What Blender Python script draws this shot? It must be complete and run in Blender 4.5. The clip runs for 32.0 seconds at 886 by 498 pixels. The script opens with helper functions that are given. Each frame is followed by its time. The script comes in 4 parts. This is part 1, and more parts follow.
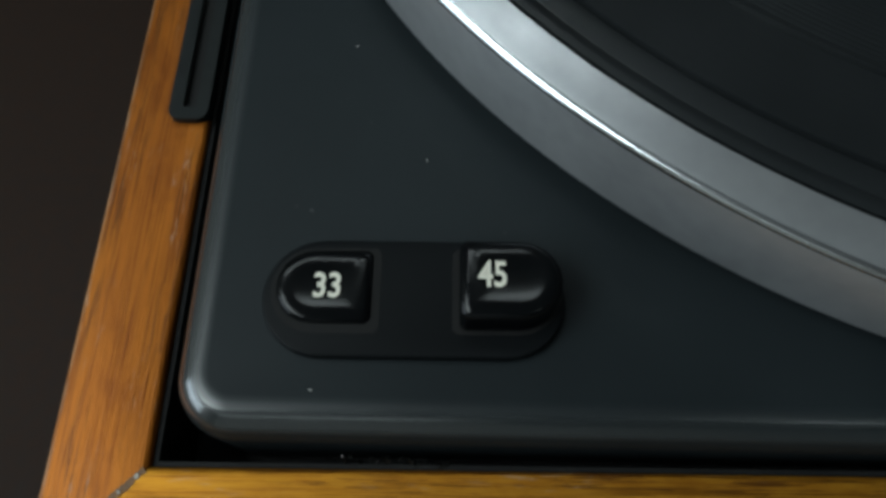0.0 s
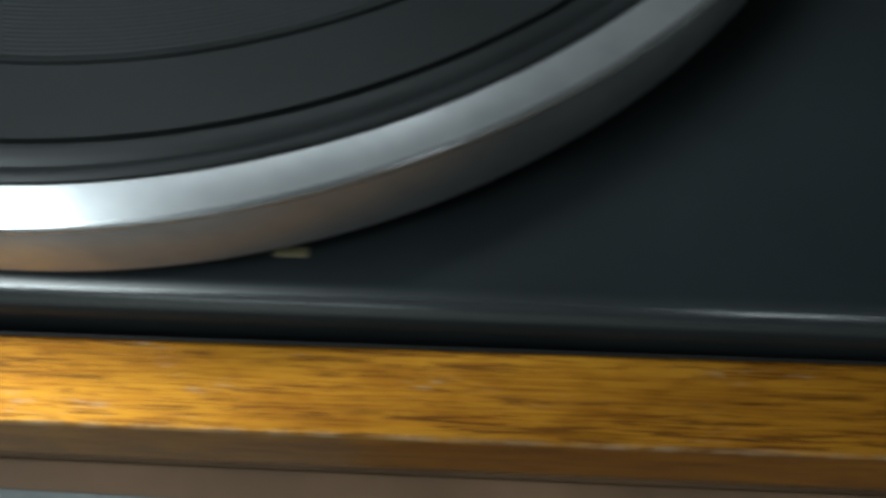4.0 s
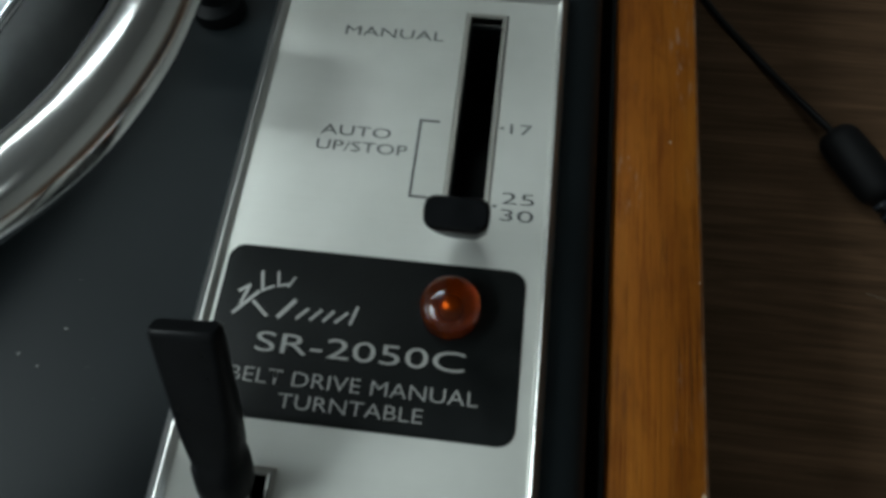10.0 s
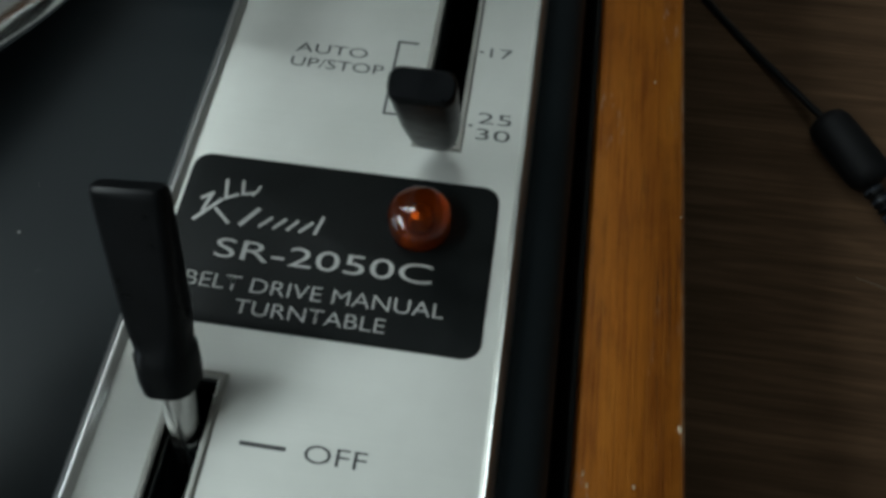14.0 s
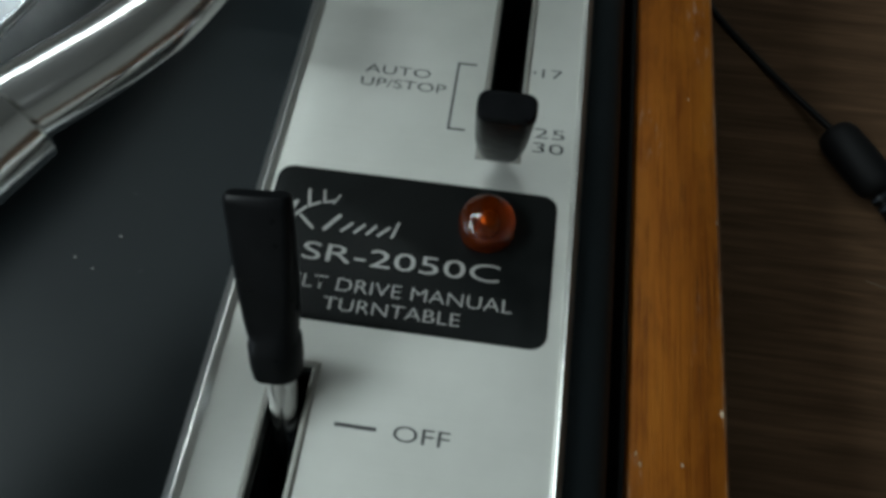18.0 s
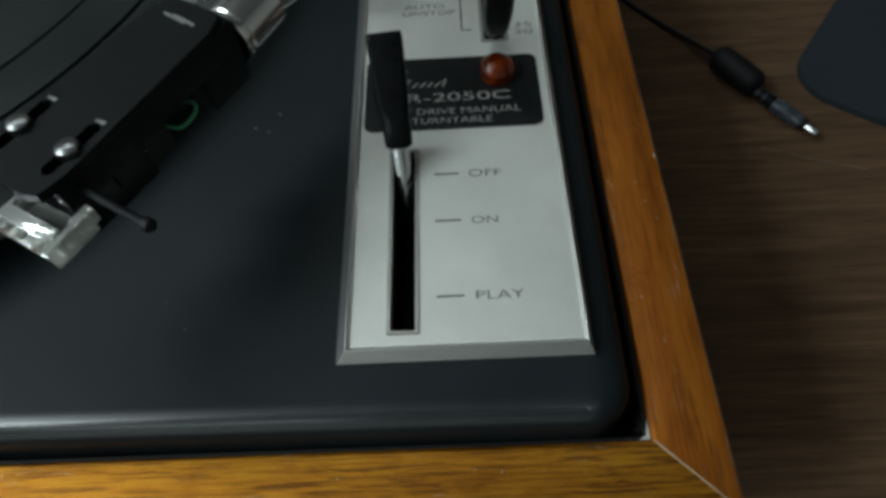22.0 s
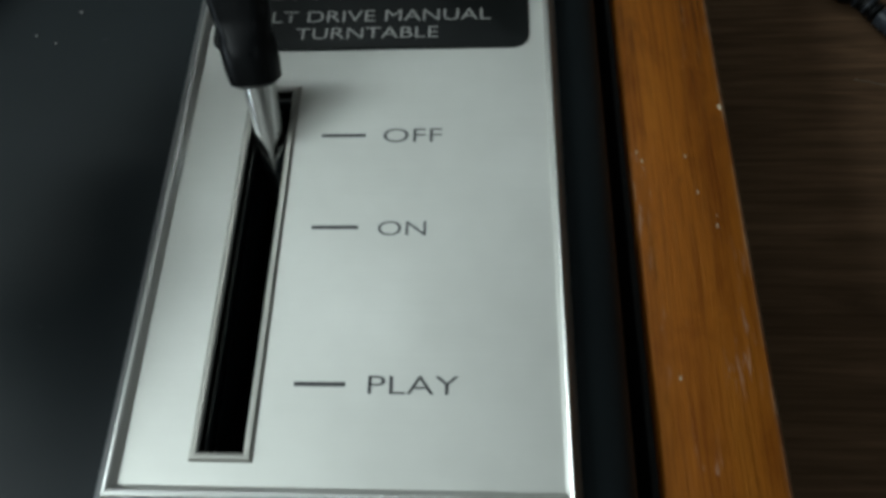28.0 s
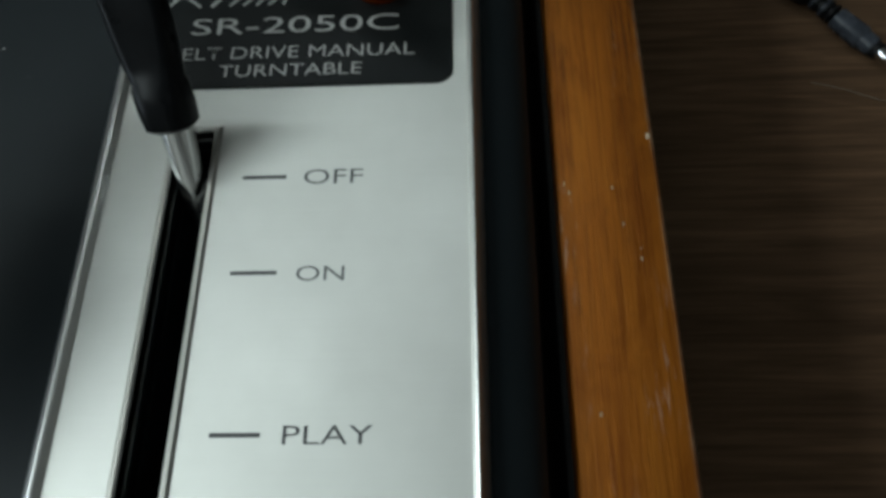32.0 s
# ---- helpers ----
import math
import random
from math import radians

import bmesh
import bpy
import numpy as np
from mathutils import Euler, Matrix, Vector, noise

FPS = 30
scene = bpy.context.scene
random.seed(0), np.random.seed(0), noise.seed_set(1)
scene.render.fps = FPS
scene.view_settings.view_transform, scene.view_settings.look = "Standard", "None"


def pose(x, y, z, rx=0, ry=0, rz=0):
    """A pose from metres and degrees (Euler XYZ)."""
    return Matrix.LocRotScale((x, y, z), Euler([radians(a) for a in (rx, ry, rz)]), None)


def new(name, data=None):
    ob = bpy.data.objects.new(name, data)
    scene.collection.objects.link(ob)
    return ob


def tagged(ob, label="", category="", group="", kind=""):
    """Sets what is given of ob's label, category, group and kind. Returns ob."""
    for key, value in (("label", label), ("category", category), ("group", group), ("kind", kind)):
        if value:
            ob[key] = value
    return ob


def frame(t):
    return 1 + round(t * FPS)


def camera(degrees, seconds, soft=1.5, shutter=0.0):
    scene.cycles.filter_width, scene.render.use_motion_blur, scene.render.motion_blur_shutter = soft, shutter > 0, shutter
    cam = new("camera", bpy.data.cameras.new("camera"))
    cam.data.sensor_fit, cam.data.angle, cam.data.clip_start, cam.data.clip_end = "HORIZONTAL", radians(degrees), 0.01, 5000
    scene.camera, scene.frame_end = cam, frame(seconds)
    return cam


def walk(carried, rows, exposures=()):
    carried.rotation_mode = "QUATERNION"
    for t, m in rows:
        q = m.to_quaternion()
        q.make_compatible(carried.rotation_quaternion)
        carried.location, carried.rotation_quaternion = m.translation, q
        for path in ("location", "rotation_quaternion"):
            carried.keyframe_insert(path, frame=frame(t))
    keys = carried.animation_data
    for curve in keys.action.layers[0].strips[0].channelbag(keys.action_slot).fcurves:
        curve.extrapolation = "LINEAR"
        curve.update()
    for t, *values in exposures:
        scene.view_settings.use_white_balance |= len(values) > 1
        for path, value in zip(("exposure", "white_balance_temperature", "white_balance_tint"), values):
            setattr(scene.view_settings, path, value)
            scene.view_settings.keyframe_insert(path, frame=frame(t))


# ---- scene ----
# ---- camera ----
cam = camera(67.1, 32.0, soft=3.7, shutter=0.4)
PATH = [
    (0.0, -0.3235, -0.0274, 0.0987, 22.90, -0.33, 0.72),
    (0.5, -0.3232, -0.0252, 0.0979, 21.82, -0.60, 0.97),
    (1.0, -0.3246, -0.0231, 0.0989, 21.63, -1.51, 0.21),
    (1.5, -0.3215, -0.0225, 0.0975, 20.68, 0.54, -0.81),
    (2.0, -0.3012, -0.0244, 0.0963, 20.10, 3.70, -0.59),
    (2.5, -0.2639, -0.0288, 0.0979, 19.55, 5.98, 0.05),
    (3.0, -0.2335, -0.0525, 0.0988, 26.92, 4.18, 0.63),
    (3.5, -0.1972, -0.0539, 0.1033, 25.30, 0.22, -0.12),
    (4.0, -0.1211, -0.0537, 0.1058, 25.23, 1.80, 2.59),
    (4.5, -0.0598, -0.0464, 0.1026, 23.63, 4.82, 4.54),
    (6.5, 0.0243, -0.0138, 0.1068, 21.39, -1.00, 7.64),
    (7.0, 0.0271, -0.0008, 0.1143, 22.41, 0.63, 6.99),
    (7.5, 0.0346, 0.0212, 0.1251, 21.35, 1.16, 4.50),
    (8.0, 0.0271, 0.0365, 0.1314, 21.03, 1.12, -0.37),
    (8.5, 0.0326, 0.0490, 0.1286, 20.11, -0.29, -2.71),
    (9.0, 0.0476, 0.0653, 0.1246, 17.86, 0.65, 1.84),
    (9.5, 0.0446, 0.0579, 0.1106, 19.00, 1.12, 5.05),
    (10.0, 0.0429, 0.0523, 0.1007, 22.11, 1.44, 6.79),
    (10.5, 0.0456, 0.0485, 0.0982, 24.24, 1.61, 8.00),
    (11.0, 0.0462, 0.0447, 0.0978, 24.97, 1.27, 8.98),
    (11.5, 0.0474, 0.0420, 0.0976, 25.00, 1.38, 8.77),
    (12.0, 0.0478, 0.0422, 0.0980, 24.68, 1.14, 8.83),
    (12.5, 0.0481, 0.0415, 0.0981, 24.76, 0.91, 8.82),
    (13.0, 0.0459, 0.0400, 0.0968, 24.75, 0.76, 8.67),
    (13.5, 0.0470, 0.0387, 0.0952, 24.47, 0.57, 8.49),
    (14.0, 0.0486, 0.0383, 0.0901, 24.50, 0.37, 8.45),
    (14.5, 0.0505, 0.0408, 0.0925, 24.58, -0.06, 8.39),
    (16.5, 0.0469, 0.0374, 0.0938, 25.13, 0.11, 8.20),
    (17.0, 0.0391, 0.0332, 0.0948, 25.15, -0.36, 8.81),
    (17.5, 0.0340, 0.0315, 0.0954, 25.12, -0.59, 8.92),
    (18.0, 0.0382, 0.0313, 0.0995, 25.24, 0.08, 8.24),
    (18.5, 0.0363, 0.0247, 0.0982, 25.57, 0.27, 8.38),
    (19.0, 0.0393, 0.0145, 0.0943, 25.51, 0.41, 8.40),
    (19.5, 0.0397, 0.0001, 0.0947, 25.56, 0.66, 8.56),
    (20.0, 0.0415, -0.0144, 0.0881, 26.08, 0.77, 8.41),
    (20.5, 0.0428, -0.0199, 0.0878, 26.95, 1.06, 7.60),
    (21.0, 0.0457, -0.0267, 0.0987, 27.84, 2.27, 5.23),
    (21.5, 0.0314, -0.0459, 0.1147, 29.76, 1.92, 0.78),
    (22.0, 0.0253, -0.0597, 0.1341, 32.17, 2.59, -1.42),
    (22.5, 0.0277, -0.0550, 0.1342, 32.87, 2.97, -1.27),
    (23.0, 0.0309, -0.0340, 0.1135, 32.67, 3.18, -0.98),
    (23.5, 0.0240, -0.0079, 0.1039, 31.15, 2.75, -0.48),
    (24.0, 0.0170, -0.0084, 0.0928, 30.63, 2.25, -0.22),
    (24.5, 0.0204, -0.0067, 0.0848, 29.48, 0.70, -0.42),
    (25.0, 0.0289, 0.0034, 0.0796, 26.65, 2.15, -2.36),
    (25.5, 0.0356, 0.0129, 0.0784, 25.43, 3.42, -1.79),
    (27.5, 0.0388, 0.0023, 0.0768, 24.15, 2.75, 1.01),
    (28.0, 0.0420, -0.0052, 0.0791, 23.94, 2.91, 1.28),
    (28.5, 0.0433, -0.0066, 0.0819, 23.64, 2.84, 0.47),
    (29.0, 0.0381, -0.0090, 0.0846, 24.89, 1.98, 0.36),
    (29.5, 0.0434, -0.0137, 0.0988, 28.08, 1.72, 0.25),
    (30.0, 0.0352, -0.0199, 0.1047, 29.00, 1.02, 1.38),
    (30.5, 0.0457, -0.0185, 0.1022, 28.48, 2.02, 0.50),
    (31.0, 0.0451, -0.0144, 0.0962, 27.27, 1.74, 0.52),
    (31.5, 0.0499, -0.0006, 0.0882, 24.40, 2.67, 0.51),
    (32.0, 0.0517, 0.0019, 0.0819, 22.59, 2.61, 0.03),
]
walk(cam, [(t, pose(x, y, z, rx, ry, rz)) for t, x, y, z, rx, ry, rz in PATH],
     exposures=[(0.0, -0.80), (2.0, -0.76), (3.0, -0.36), (4.0, -0.10), (4.5, -0.15), (6.5, -0.30), (9.0, -0.30), (10.0, -0.43), (14.0, -0.43), (20.0, -0.33), (22.0, -0.33), (25.0, -0.28), (28.0, -0.33), (31.0, -0.25), (32.0, -0.38)])

# ---- world, lamps ----
world = bpy.data.worlds.new("world")
world.use_nodes = True
world.node_tree.nodes["Background"].inputs["Color"].default_value = (0.55, 0.62, 0.7, 1)
world.node_tree.nodes["Background"].inputs["Strength"].default_value = 0.1
scene.world = world

CEILING = 1.62
FLOOR = -0.83
TABLE = -0.097


def area_lamp(name, x, y, sx, sy, watts, colour):
    data = bpy.data.lights.new(name, "AREA")
    data.shape, data.size, data.size_y = "RECTANGLE", sx, sy
    data.energy, data.color = watts, colour
    ob = new(name, data)
    ob.location = (x, y, CEILING - 0.075)
    return ob


LAMPS = ((-1.70, -0.35, 1.10, 1.50, 82), (-0.68, 0.83, 1.25, 0.12, 9), (-1.10, -2.20, 1.40, 0.40, 2.5), (0.80, -1.15, 0.24, 0.24, 1.6))
for lx, ly, lw, lh, watts in LAMPS:
    area_lamp("lamp_light", lx, ly, lw, lh, watts, (0.86, 1.0, 1.02))

# added, unseen west window: y from, y to, z from, z to
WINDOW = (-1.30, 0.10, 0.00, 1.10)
# bluish light put in its opening to brighten surfaces from the left
sky = area_lamp("unseen_window_light", -2.33, (WINDOW[0] + WINDOW[1]) / 2, WINDOW[3] - WINDOW[2] - 0.1, WINDOW[1] - WINDOW[0] - 0.1, 24, (0.80, 0.97, 1.08))
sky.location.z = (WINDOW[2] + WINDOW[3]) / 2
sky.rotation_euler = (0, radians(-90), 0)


# ---- materials ----
def material(name, base, rough=0.5, metal=0.0, **more):
    m = bpy.data.materials.new(name)
    m.use_nodes = True
    p = m.node_tree.nodes["Principled BSDF"]
    p.inputs["Base Color"].default_value = (*base, 1)
    p.inputs["Roughness"].default_value = rough
    p.inputs["Metallic"].default_value = metal
    for key, value in more.items():
        p.inputs[key.replace("_", " ")].default_value = value
    return m


class Nodes:
    """Short ways to add nodes to a material."""

    def __init__(self, m):
        self.t = m.node_tree
        self.p = m.node_tree.nodes["Principled BSDF"]
        self.co = self.t.nodes.new("ShaderNodeTexCoord").outputs["Object"]

    def link(self, a, b):
        self.t.links.new(a, b)

    def mapped(self, sx, sy, sz, turn=0.0):
        n = self.t.nodes.new("ShaderNodeMapping")
        n.inputs["Scale"].default_value = (sx, sy, sz)
        n.inputs["Rotation"].default_value = (0, 0, turn)
        self.link(self.co, n.inputs["Vector"])
        return n.outputs["Vector"]

    def noise(self, vec, scale, detail=4.0, rough=0.55, warp=0.0):
        n = self.t.nodes.new("ShaderNodeTexNoise")
        for key, v in (("Scale", scale), ("Detail", detail), ("Roughness", rough), ("Distortion", warp)):
            n.inputs[key].default_value = v
        self.link(vec, n.inputs["Vector"])
        return n.outputs["Fac"]

    def ramp(self, fac, stops):
        n = self.t.nodes.new("ShaderNodeValToRGB")
        e = n.color_ramp.elements
        while len(e) < len(stops):
            e.new(0.5)
        for el, (at, c) in zip(e, stops):
            el.position, el.color = at, (*c, 1) if len(c) == 3 else c
        self.link(fac, n.inputs["Fac"])
        return n.outputs["Color"]

    def grey(self, fac, a, b, va=0.0, vb=1.0):
        n = self.t.nodes.new("ShaderNodeMapRange")
        for key, v in (("From Min", a), ("From Max", b), ("To Min", va), ("To Max", vb)):
            n.inputs[key].default_value = v
        self.link(fac, n.inputs["Value"])
        return n.outputs["Result"]

    def mix(self, fac, a, b, how="MIX"):
        n = self.t.nodes.new("ShaderNodeMix")
        n.data_type, n.blend_type = "RGBA", how
        for v, key in ((fac, 0), (a, 6), (b, 7)):
            if isinstance(v, (int, float)):
                n.inputs[key].default_value = v
            elif isinstance(v, tuple):
                n.inputs[key].default_value = (*v, 1)
            else:
                self.link(v, n.inputs[key])
        return n.outputs[2]

    def bump(self, height, strength, distance):
        n = self.t.nodes.new("ShaderNodeBump")
        n.inputs["Strength"].default_value, n.inputs["Distance"].default_value = strength, distance
        self.link(height, n.inputs["Height"])
        self.link(n.outputs["Normal"], self.p.inputs["Normal"])

    def to(self, socket, key):
        self.link(socket, self.p.inputs[key])


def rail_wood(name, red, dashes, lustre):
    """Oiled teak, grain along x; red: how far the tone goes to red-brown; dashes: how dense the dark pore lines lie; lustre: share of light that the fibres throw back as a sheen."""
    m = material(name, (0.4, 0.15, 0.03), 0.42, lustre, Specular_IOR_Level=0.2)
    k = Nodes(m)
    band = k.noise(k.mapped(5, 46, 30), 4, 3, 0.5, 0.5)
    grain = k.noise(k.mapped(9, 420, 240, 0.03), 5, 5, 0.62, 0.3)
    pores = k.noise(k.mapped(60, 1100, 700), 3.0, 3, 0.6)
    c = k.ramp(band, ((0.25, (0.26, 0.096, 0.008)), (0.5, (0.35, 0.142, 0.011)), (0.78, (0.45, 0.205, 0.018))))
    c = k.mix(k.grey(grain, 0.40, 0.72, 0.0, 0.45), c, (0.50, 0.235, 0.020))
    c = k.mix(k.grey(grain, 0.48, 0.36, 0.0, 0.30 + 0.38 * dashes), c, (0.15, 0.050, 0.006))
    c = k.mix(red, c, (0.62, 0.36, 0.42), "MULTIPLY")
    blotch = k.noise(k.mapped(26, 60, 60), 3, 4, 0.6, 0.6)
    c = k.mix(k.grey(blotch, 0.46, 0.64, 0.0, 0.5), c, (0.60, 0.50, 0.45), "MULTIPLY")
    # pores lie in clusters
    cluster = k.noise(k.mapped(7, 34, 30), 4, 3, 0.55, 0.3)
    dash = k.noise(k.mapped(19, 540, 420, 0.03), 4, 4, 0.6, 0.2)
    held = k.t.nodes.new("ShaderNodeMath")
    held.operation = "MULTIPLY"
    k.link(k.grey(dash, 0.52, 0.565, 0.0, 0.74), held.inputs[0])
    k.link(k.grey(cluster, 0.62 - 0.3 * dashes, 0.74 - 0.3 * dashes), held.inputs[1])
    c = k.mix(held.outputs[0], c, (0.080, 0.026, 0.007))
    c = k.mix(k.grey(pores, 0.62, 0.68, 0.0, 0.4), c, (0.11, 0.038, 0.008))
    # dull pale scuffs
    worn = k.noise(k.mapped(46, 320, 260), 4, 4, 0.65, 0.4)
    where = k.noise(k.mapped(14, 40, 40), 4, 3, 0.5)
    scuff = k.t.nodes.new("ShaderNodeMath")
    scuff.operation = "MULTIPLY"
    k.link(k.grey(worn, 0.56, 0.68, 0.0, 0.55), scuff.inputs[0])
    k.link(k.grey(where, 0.54, 0.66), scuff.inputs[1])
    c = k.mix(scuff.outputs[0], c, (0.42, 0.31, 0.24))
    # outer edge painted pale in places: wear and its bright highlight line
    side = k.t.nodes.new("ShaderNodeSeparateXYZ")
    k.link(k.co, side.inputs[0])
    worn_shine = k.t.nodes.new("ShaderNodeMath")
    worn_shine.operation = "MULTIPLY"
    k.link(k.grey(side.outputs["Y"], 0.0003, 0.0011, 1.0, 0.0), worn_shine.inputs[0])
    k.link(k.grey(k.noise(k.mapped(30, 30, 0), 4, 4, 0.65), 0.42, 0.66, 0.08, 0.55), worn_shine.inputs[1])
    top = k.t.nodes.new("ShaderNodeMath")
    top.operation = "MULTIPLY"
    k.link(worn_shine.outputs[0], top.inputs[0])
    k.link(k.grey(side.outputs["Z"], -0.0135, -0.0125, 0.0, 1.0), top.inputs[1])
    c = k.mix(top.outputs[0], c, (0.55, 0.42, 0.28))
    k.to(c, "Base Color")
    dull = k.t.nodes.new("ShaderNodeMath")
    dull.operation = "ADD"
    k.link(k.grey(grain, 0.2, 0.8, 0.36, 0.50), dull.inputs[0])
    k.link(k.grey(scuff.outputs[0], 0.0, 0.5, 0.0, 0.15), dull.inputs[1])
    k.to(dull.outputs[0], "Roughness")
    k.bump(pores, 0.4, 0.0003)
    return m


def laminate():
    m = material("walnut_laminate", (0.05, 0.03, 0.02), 0.55, 0.0, Specular_IOR_Level=0.03)
    k = Nodes(m)
    band = k.noise(k.mapped(3.0, 34, 26), 3.6, 6, 0.62, 1.0)
    grain = k.noise(k.mapped(6, 210, 100), 4, 5, 0.6, 0.3)
    c = k.ramp(band, ((0.22, (0.042, 0.0246, 0.0146)), (0.52, (0.086, 0.0500, 0.0284)), (0.86, (0.148, 0.0860, 0.0480))))
    c = k.mix(k.grey(grain, 0.42, 0.7, 0.0, 0.5), c, (0.02, 0.0115, 0.0068))
    k.to(c, "Base Color")
    smear = k.noise(k.mapped(9, 9, 9), 2, 4)
    k.to(k.grey(smear, 0.3, 0.7, 0.48, 0.62), "Roughness")
    k.bump(grain, 0.12, 0.0004)
    return m


def deck_plastic():
    m = material("black_plastic", (0.02, 0.022, 0.023), 0.4, 0.0, Specular_IOR_Level=0.12, IOR=1.62)
    k = Nodes(m)
    fine = k.noise(k.mapped(1, 1, 1), 2600, 2)
    haze = k.noise(k.mapped(1, 1, 1), 14, 4)
    lint = k.noise(k.mapped(1, 1, 1), 420, 2, 0.5)
    c = k.mix(k.grey(haze, 0.3, 0.7), (0.0076, 0.0101, 0.0113), (0.0118, 0.0155, 0.0172))
    c = k.mix(k.grey(lint, 0.76, 0.82, 0.0, 0.2), c, (0.12, 0.12, 0.115))
    k.to(c, "Base Color")
    # the rounded edges are given more gloss, for their highlight
    high = k.t.nodes.new("ShaderNodeSeparateXYZ")
    k.link(k.co, high.inputs[0])
    band = k.t.nodes.new("ShaderNodeMath")
    band.operation = "MULTIPLY"
    k.link(k.grey(high.outputs["Z"], -0.0030, -0.00212, 1.0, 0.0), band.inputs[0])
    k.link(k.grey(high.outputs["Z"], -0.0054, -0.0042, 0.0, 1.0), band.inputs[1])
    # the side by the rail is left dull, to stay dark
    inner = k.t.nodes.new("ShaderNodeMath")
    inner.operation = "MULTIPLY"
    k.link(band.outputs[0], inner.inputs[0])
    k.link(k.grey(high.outputs["X"], 0.049, 0.054, 1.0, 0.0), inner.inputs[1])
    edge_gloss = inner.outputs[0]
    k.to(k.mix(edge_gloss, k.grey(haze, 0.3, 0.7, 0.4, 0.48), (0.19, 0.19, 0.19)), "Roughness")
    k.to(k.grey(edge_gloss, 0.0, 1.0, 0.072, 1.0), "Specular IOR Level")
    k.bump(fine, 0.12, 0.0001)
    return m


def satin_metal():
    m = material("satin_aluminium", (0.7, 0.7, 0.67), 0.36, 0.8)
    k = Nodes(m)
    brush = k.noise(k.mapped(12, 900, 12), 4, 3)
    cloud = k.noise(k.mapped(1, 1, 1), 38, 4)
    k.to(k.mix(k.grey(cloud, 0.3, 0.7), (0.55, 0.55, 0.515), (0.65, 0.65, 0.612)), "Base Color")
    k.to(k.grey(brush, 0.25, 0.75, 0.48, 0.58), "Roughness")
    k.bump(brush, 0.05, 0.0001)
    return m


def turned_metal():
    m = material("turned_aluminium", (0.62, 0.63, 0.63), 0.3, 0.76)
    k = Nodes(m)
    sep = k.t.nodes.new("ShaderNodeVectorMath")
    sep.operation = "LENGTH"
    flat = k.mapped(1, 1, 0)
    k.link(flat, sep.inputs[0])
    ring = k.t.nodes.new("ShaderNodeTexNoise")
    ring.noise_dimensions = "1D"
    ring.inputs["Scale"].default_value, ring.inputs["Detail"].default_value = 2500, 3
    k.link(sep.outputs["Value"], ring.inputs["W"])
    smear = k.noise(k.mapped(1, 1, 1), 45, 4, 0.6)
    k.to(k.mix(k.grey(smear, 0.35, 0.7), (0.40, 0.41, 0.425), (0.27, 0.28, 0.292)), "Base Color")
    k.to(k.grey(smear, 0.3, 0.7, 0.29, 0.40), "Roughness")
    k.p.inputs["Anisotropic"].default_value, k.p.inputs["Anisotropic Rotation"].default_value = 0.45, 0.25
    tan = k.t.nodes.new("ShaderNodeTangent")
    tan.direction_type, tan.axis = "RADIAL", "Z"
    k.link(tan.outputs["Tangent"], k.p.inputs["Tangent"])
    k.bump(ring.outputs["Fac"], 0.25, 0.0001)
    return m


def mat_rubber():
    m = material("ribbed_rubber", (0.013, 0.014, 0.015), 0.4, 0.0, Specular_IOR_Level=0.16)
    k = Nodes(m)
    wave = k.t.nodes.new("ShaderNodeTexWave")
    wave.wave_type, wave.rings_direction = "RINGS", "Z"
    wave.inputs["Scale"].default_value = 190
    k.link(k.co, wave.inputs["Vector"])
    haze = k.noise(k.mapped(1, 1, 1), 30, 4)
    k.to(k.mix(k.grey(haze, 0.3, 0.7), (0.0075, 0.0088, 0.0095), (0.0115, 0.0132, 0.0142)), "Base Color")
    k.to(k.grey(haze, 0.3, 0.7, 0.34, 0.48), "Roughness")
    k.bump(wave.outputs["Fac"], 0.05, 0.0002)
    return m


def soft_black(name, base, rough, grain, gloss=0.18):
    m = material(name, base, rough, 0.0, Specular_IOR_Level=gloss)
    k = Nodes(m)
    a = k.noise(k.mapped(1, 1, 1), grain, 4)
    k.to(k.mix(k.grey(a, 0.3, 0.7), tuple(c * 0.8 for c in base), tuple(c * 1.25 for c in base)), "Base Color")
    k.to(k.grey(a, 0.3, 0.7, rough - 0.06, rough + 0.08), "Roughness")
    return m


def plaster(name, base):
    m = material(name, base, 0.85)
    k = Nodes(m)
    a = k.noise(k.mapped(1, 1, 1), 6, 5)
    k.to(k.mix(k.grey(a, 0.3, 0.7), tuple(c * 0.94 for c in base), base), "Base Color")
    k.bump(k.noise(k.mapped(1, 1, 1), 90, 4), 0.2, 0.002)
    return m


# one teak; how light falls on each rail is put into its tone
TEAK = rail_wood("teak_lit_gold", 0.02, 0.95, 0.74)
TEAK_SIDE = rail_wood("teak_dim_red", 0.74, 0.24, 0.50)
TEAK_LEFT = rail_wood("teak_dim_orange", 0.75, 0.66, 0.55)
LAMINATE = laminate()
DECK = deck_plastic()
SATIN = satin_metal()
TURNED = turned_metal()
RUBBER = mat_rubber()
KEY = soft_black("black_gloss_plastic", (0.0036, 0.004, 0.0046), 0.32, 300, 0.11)
GLOSS = material("glossy_black_key", (0.0022, 0.0026, 0.0030), 0.15, 0.0, Specular_IOR_Level=0.16)
SHELL = soft_black("black_enamel", (0.0034, 0.0041, 0.0047), 0.52, 200, 0.12)
STEEL = material("dull_steel", (0.2, 0.2, 0.2), 0.3, 1.0)
DARK = soft_black("dark_void_paint", (0.006, 0.006, 0.006), 0.7, 100)
PLATE = soft_black("black_lacquer", (0.0052, 0.0062, 0.0062), 0.45, 150)
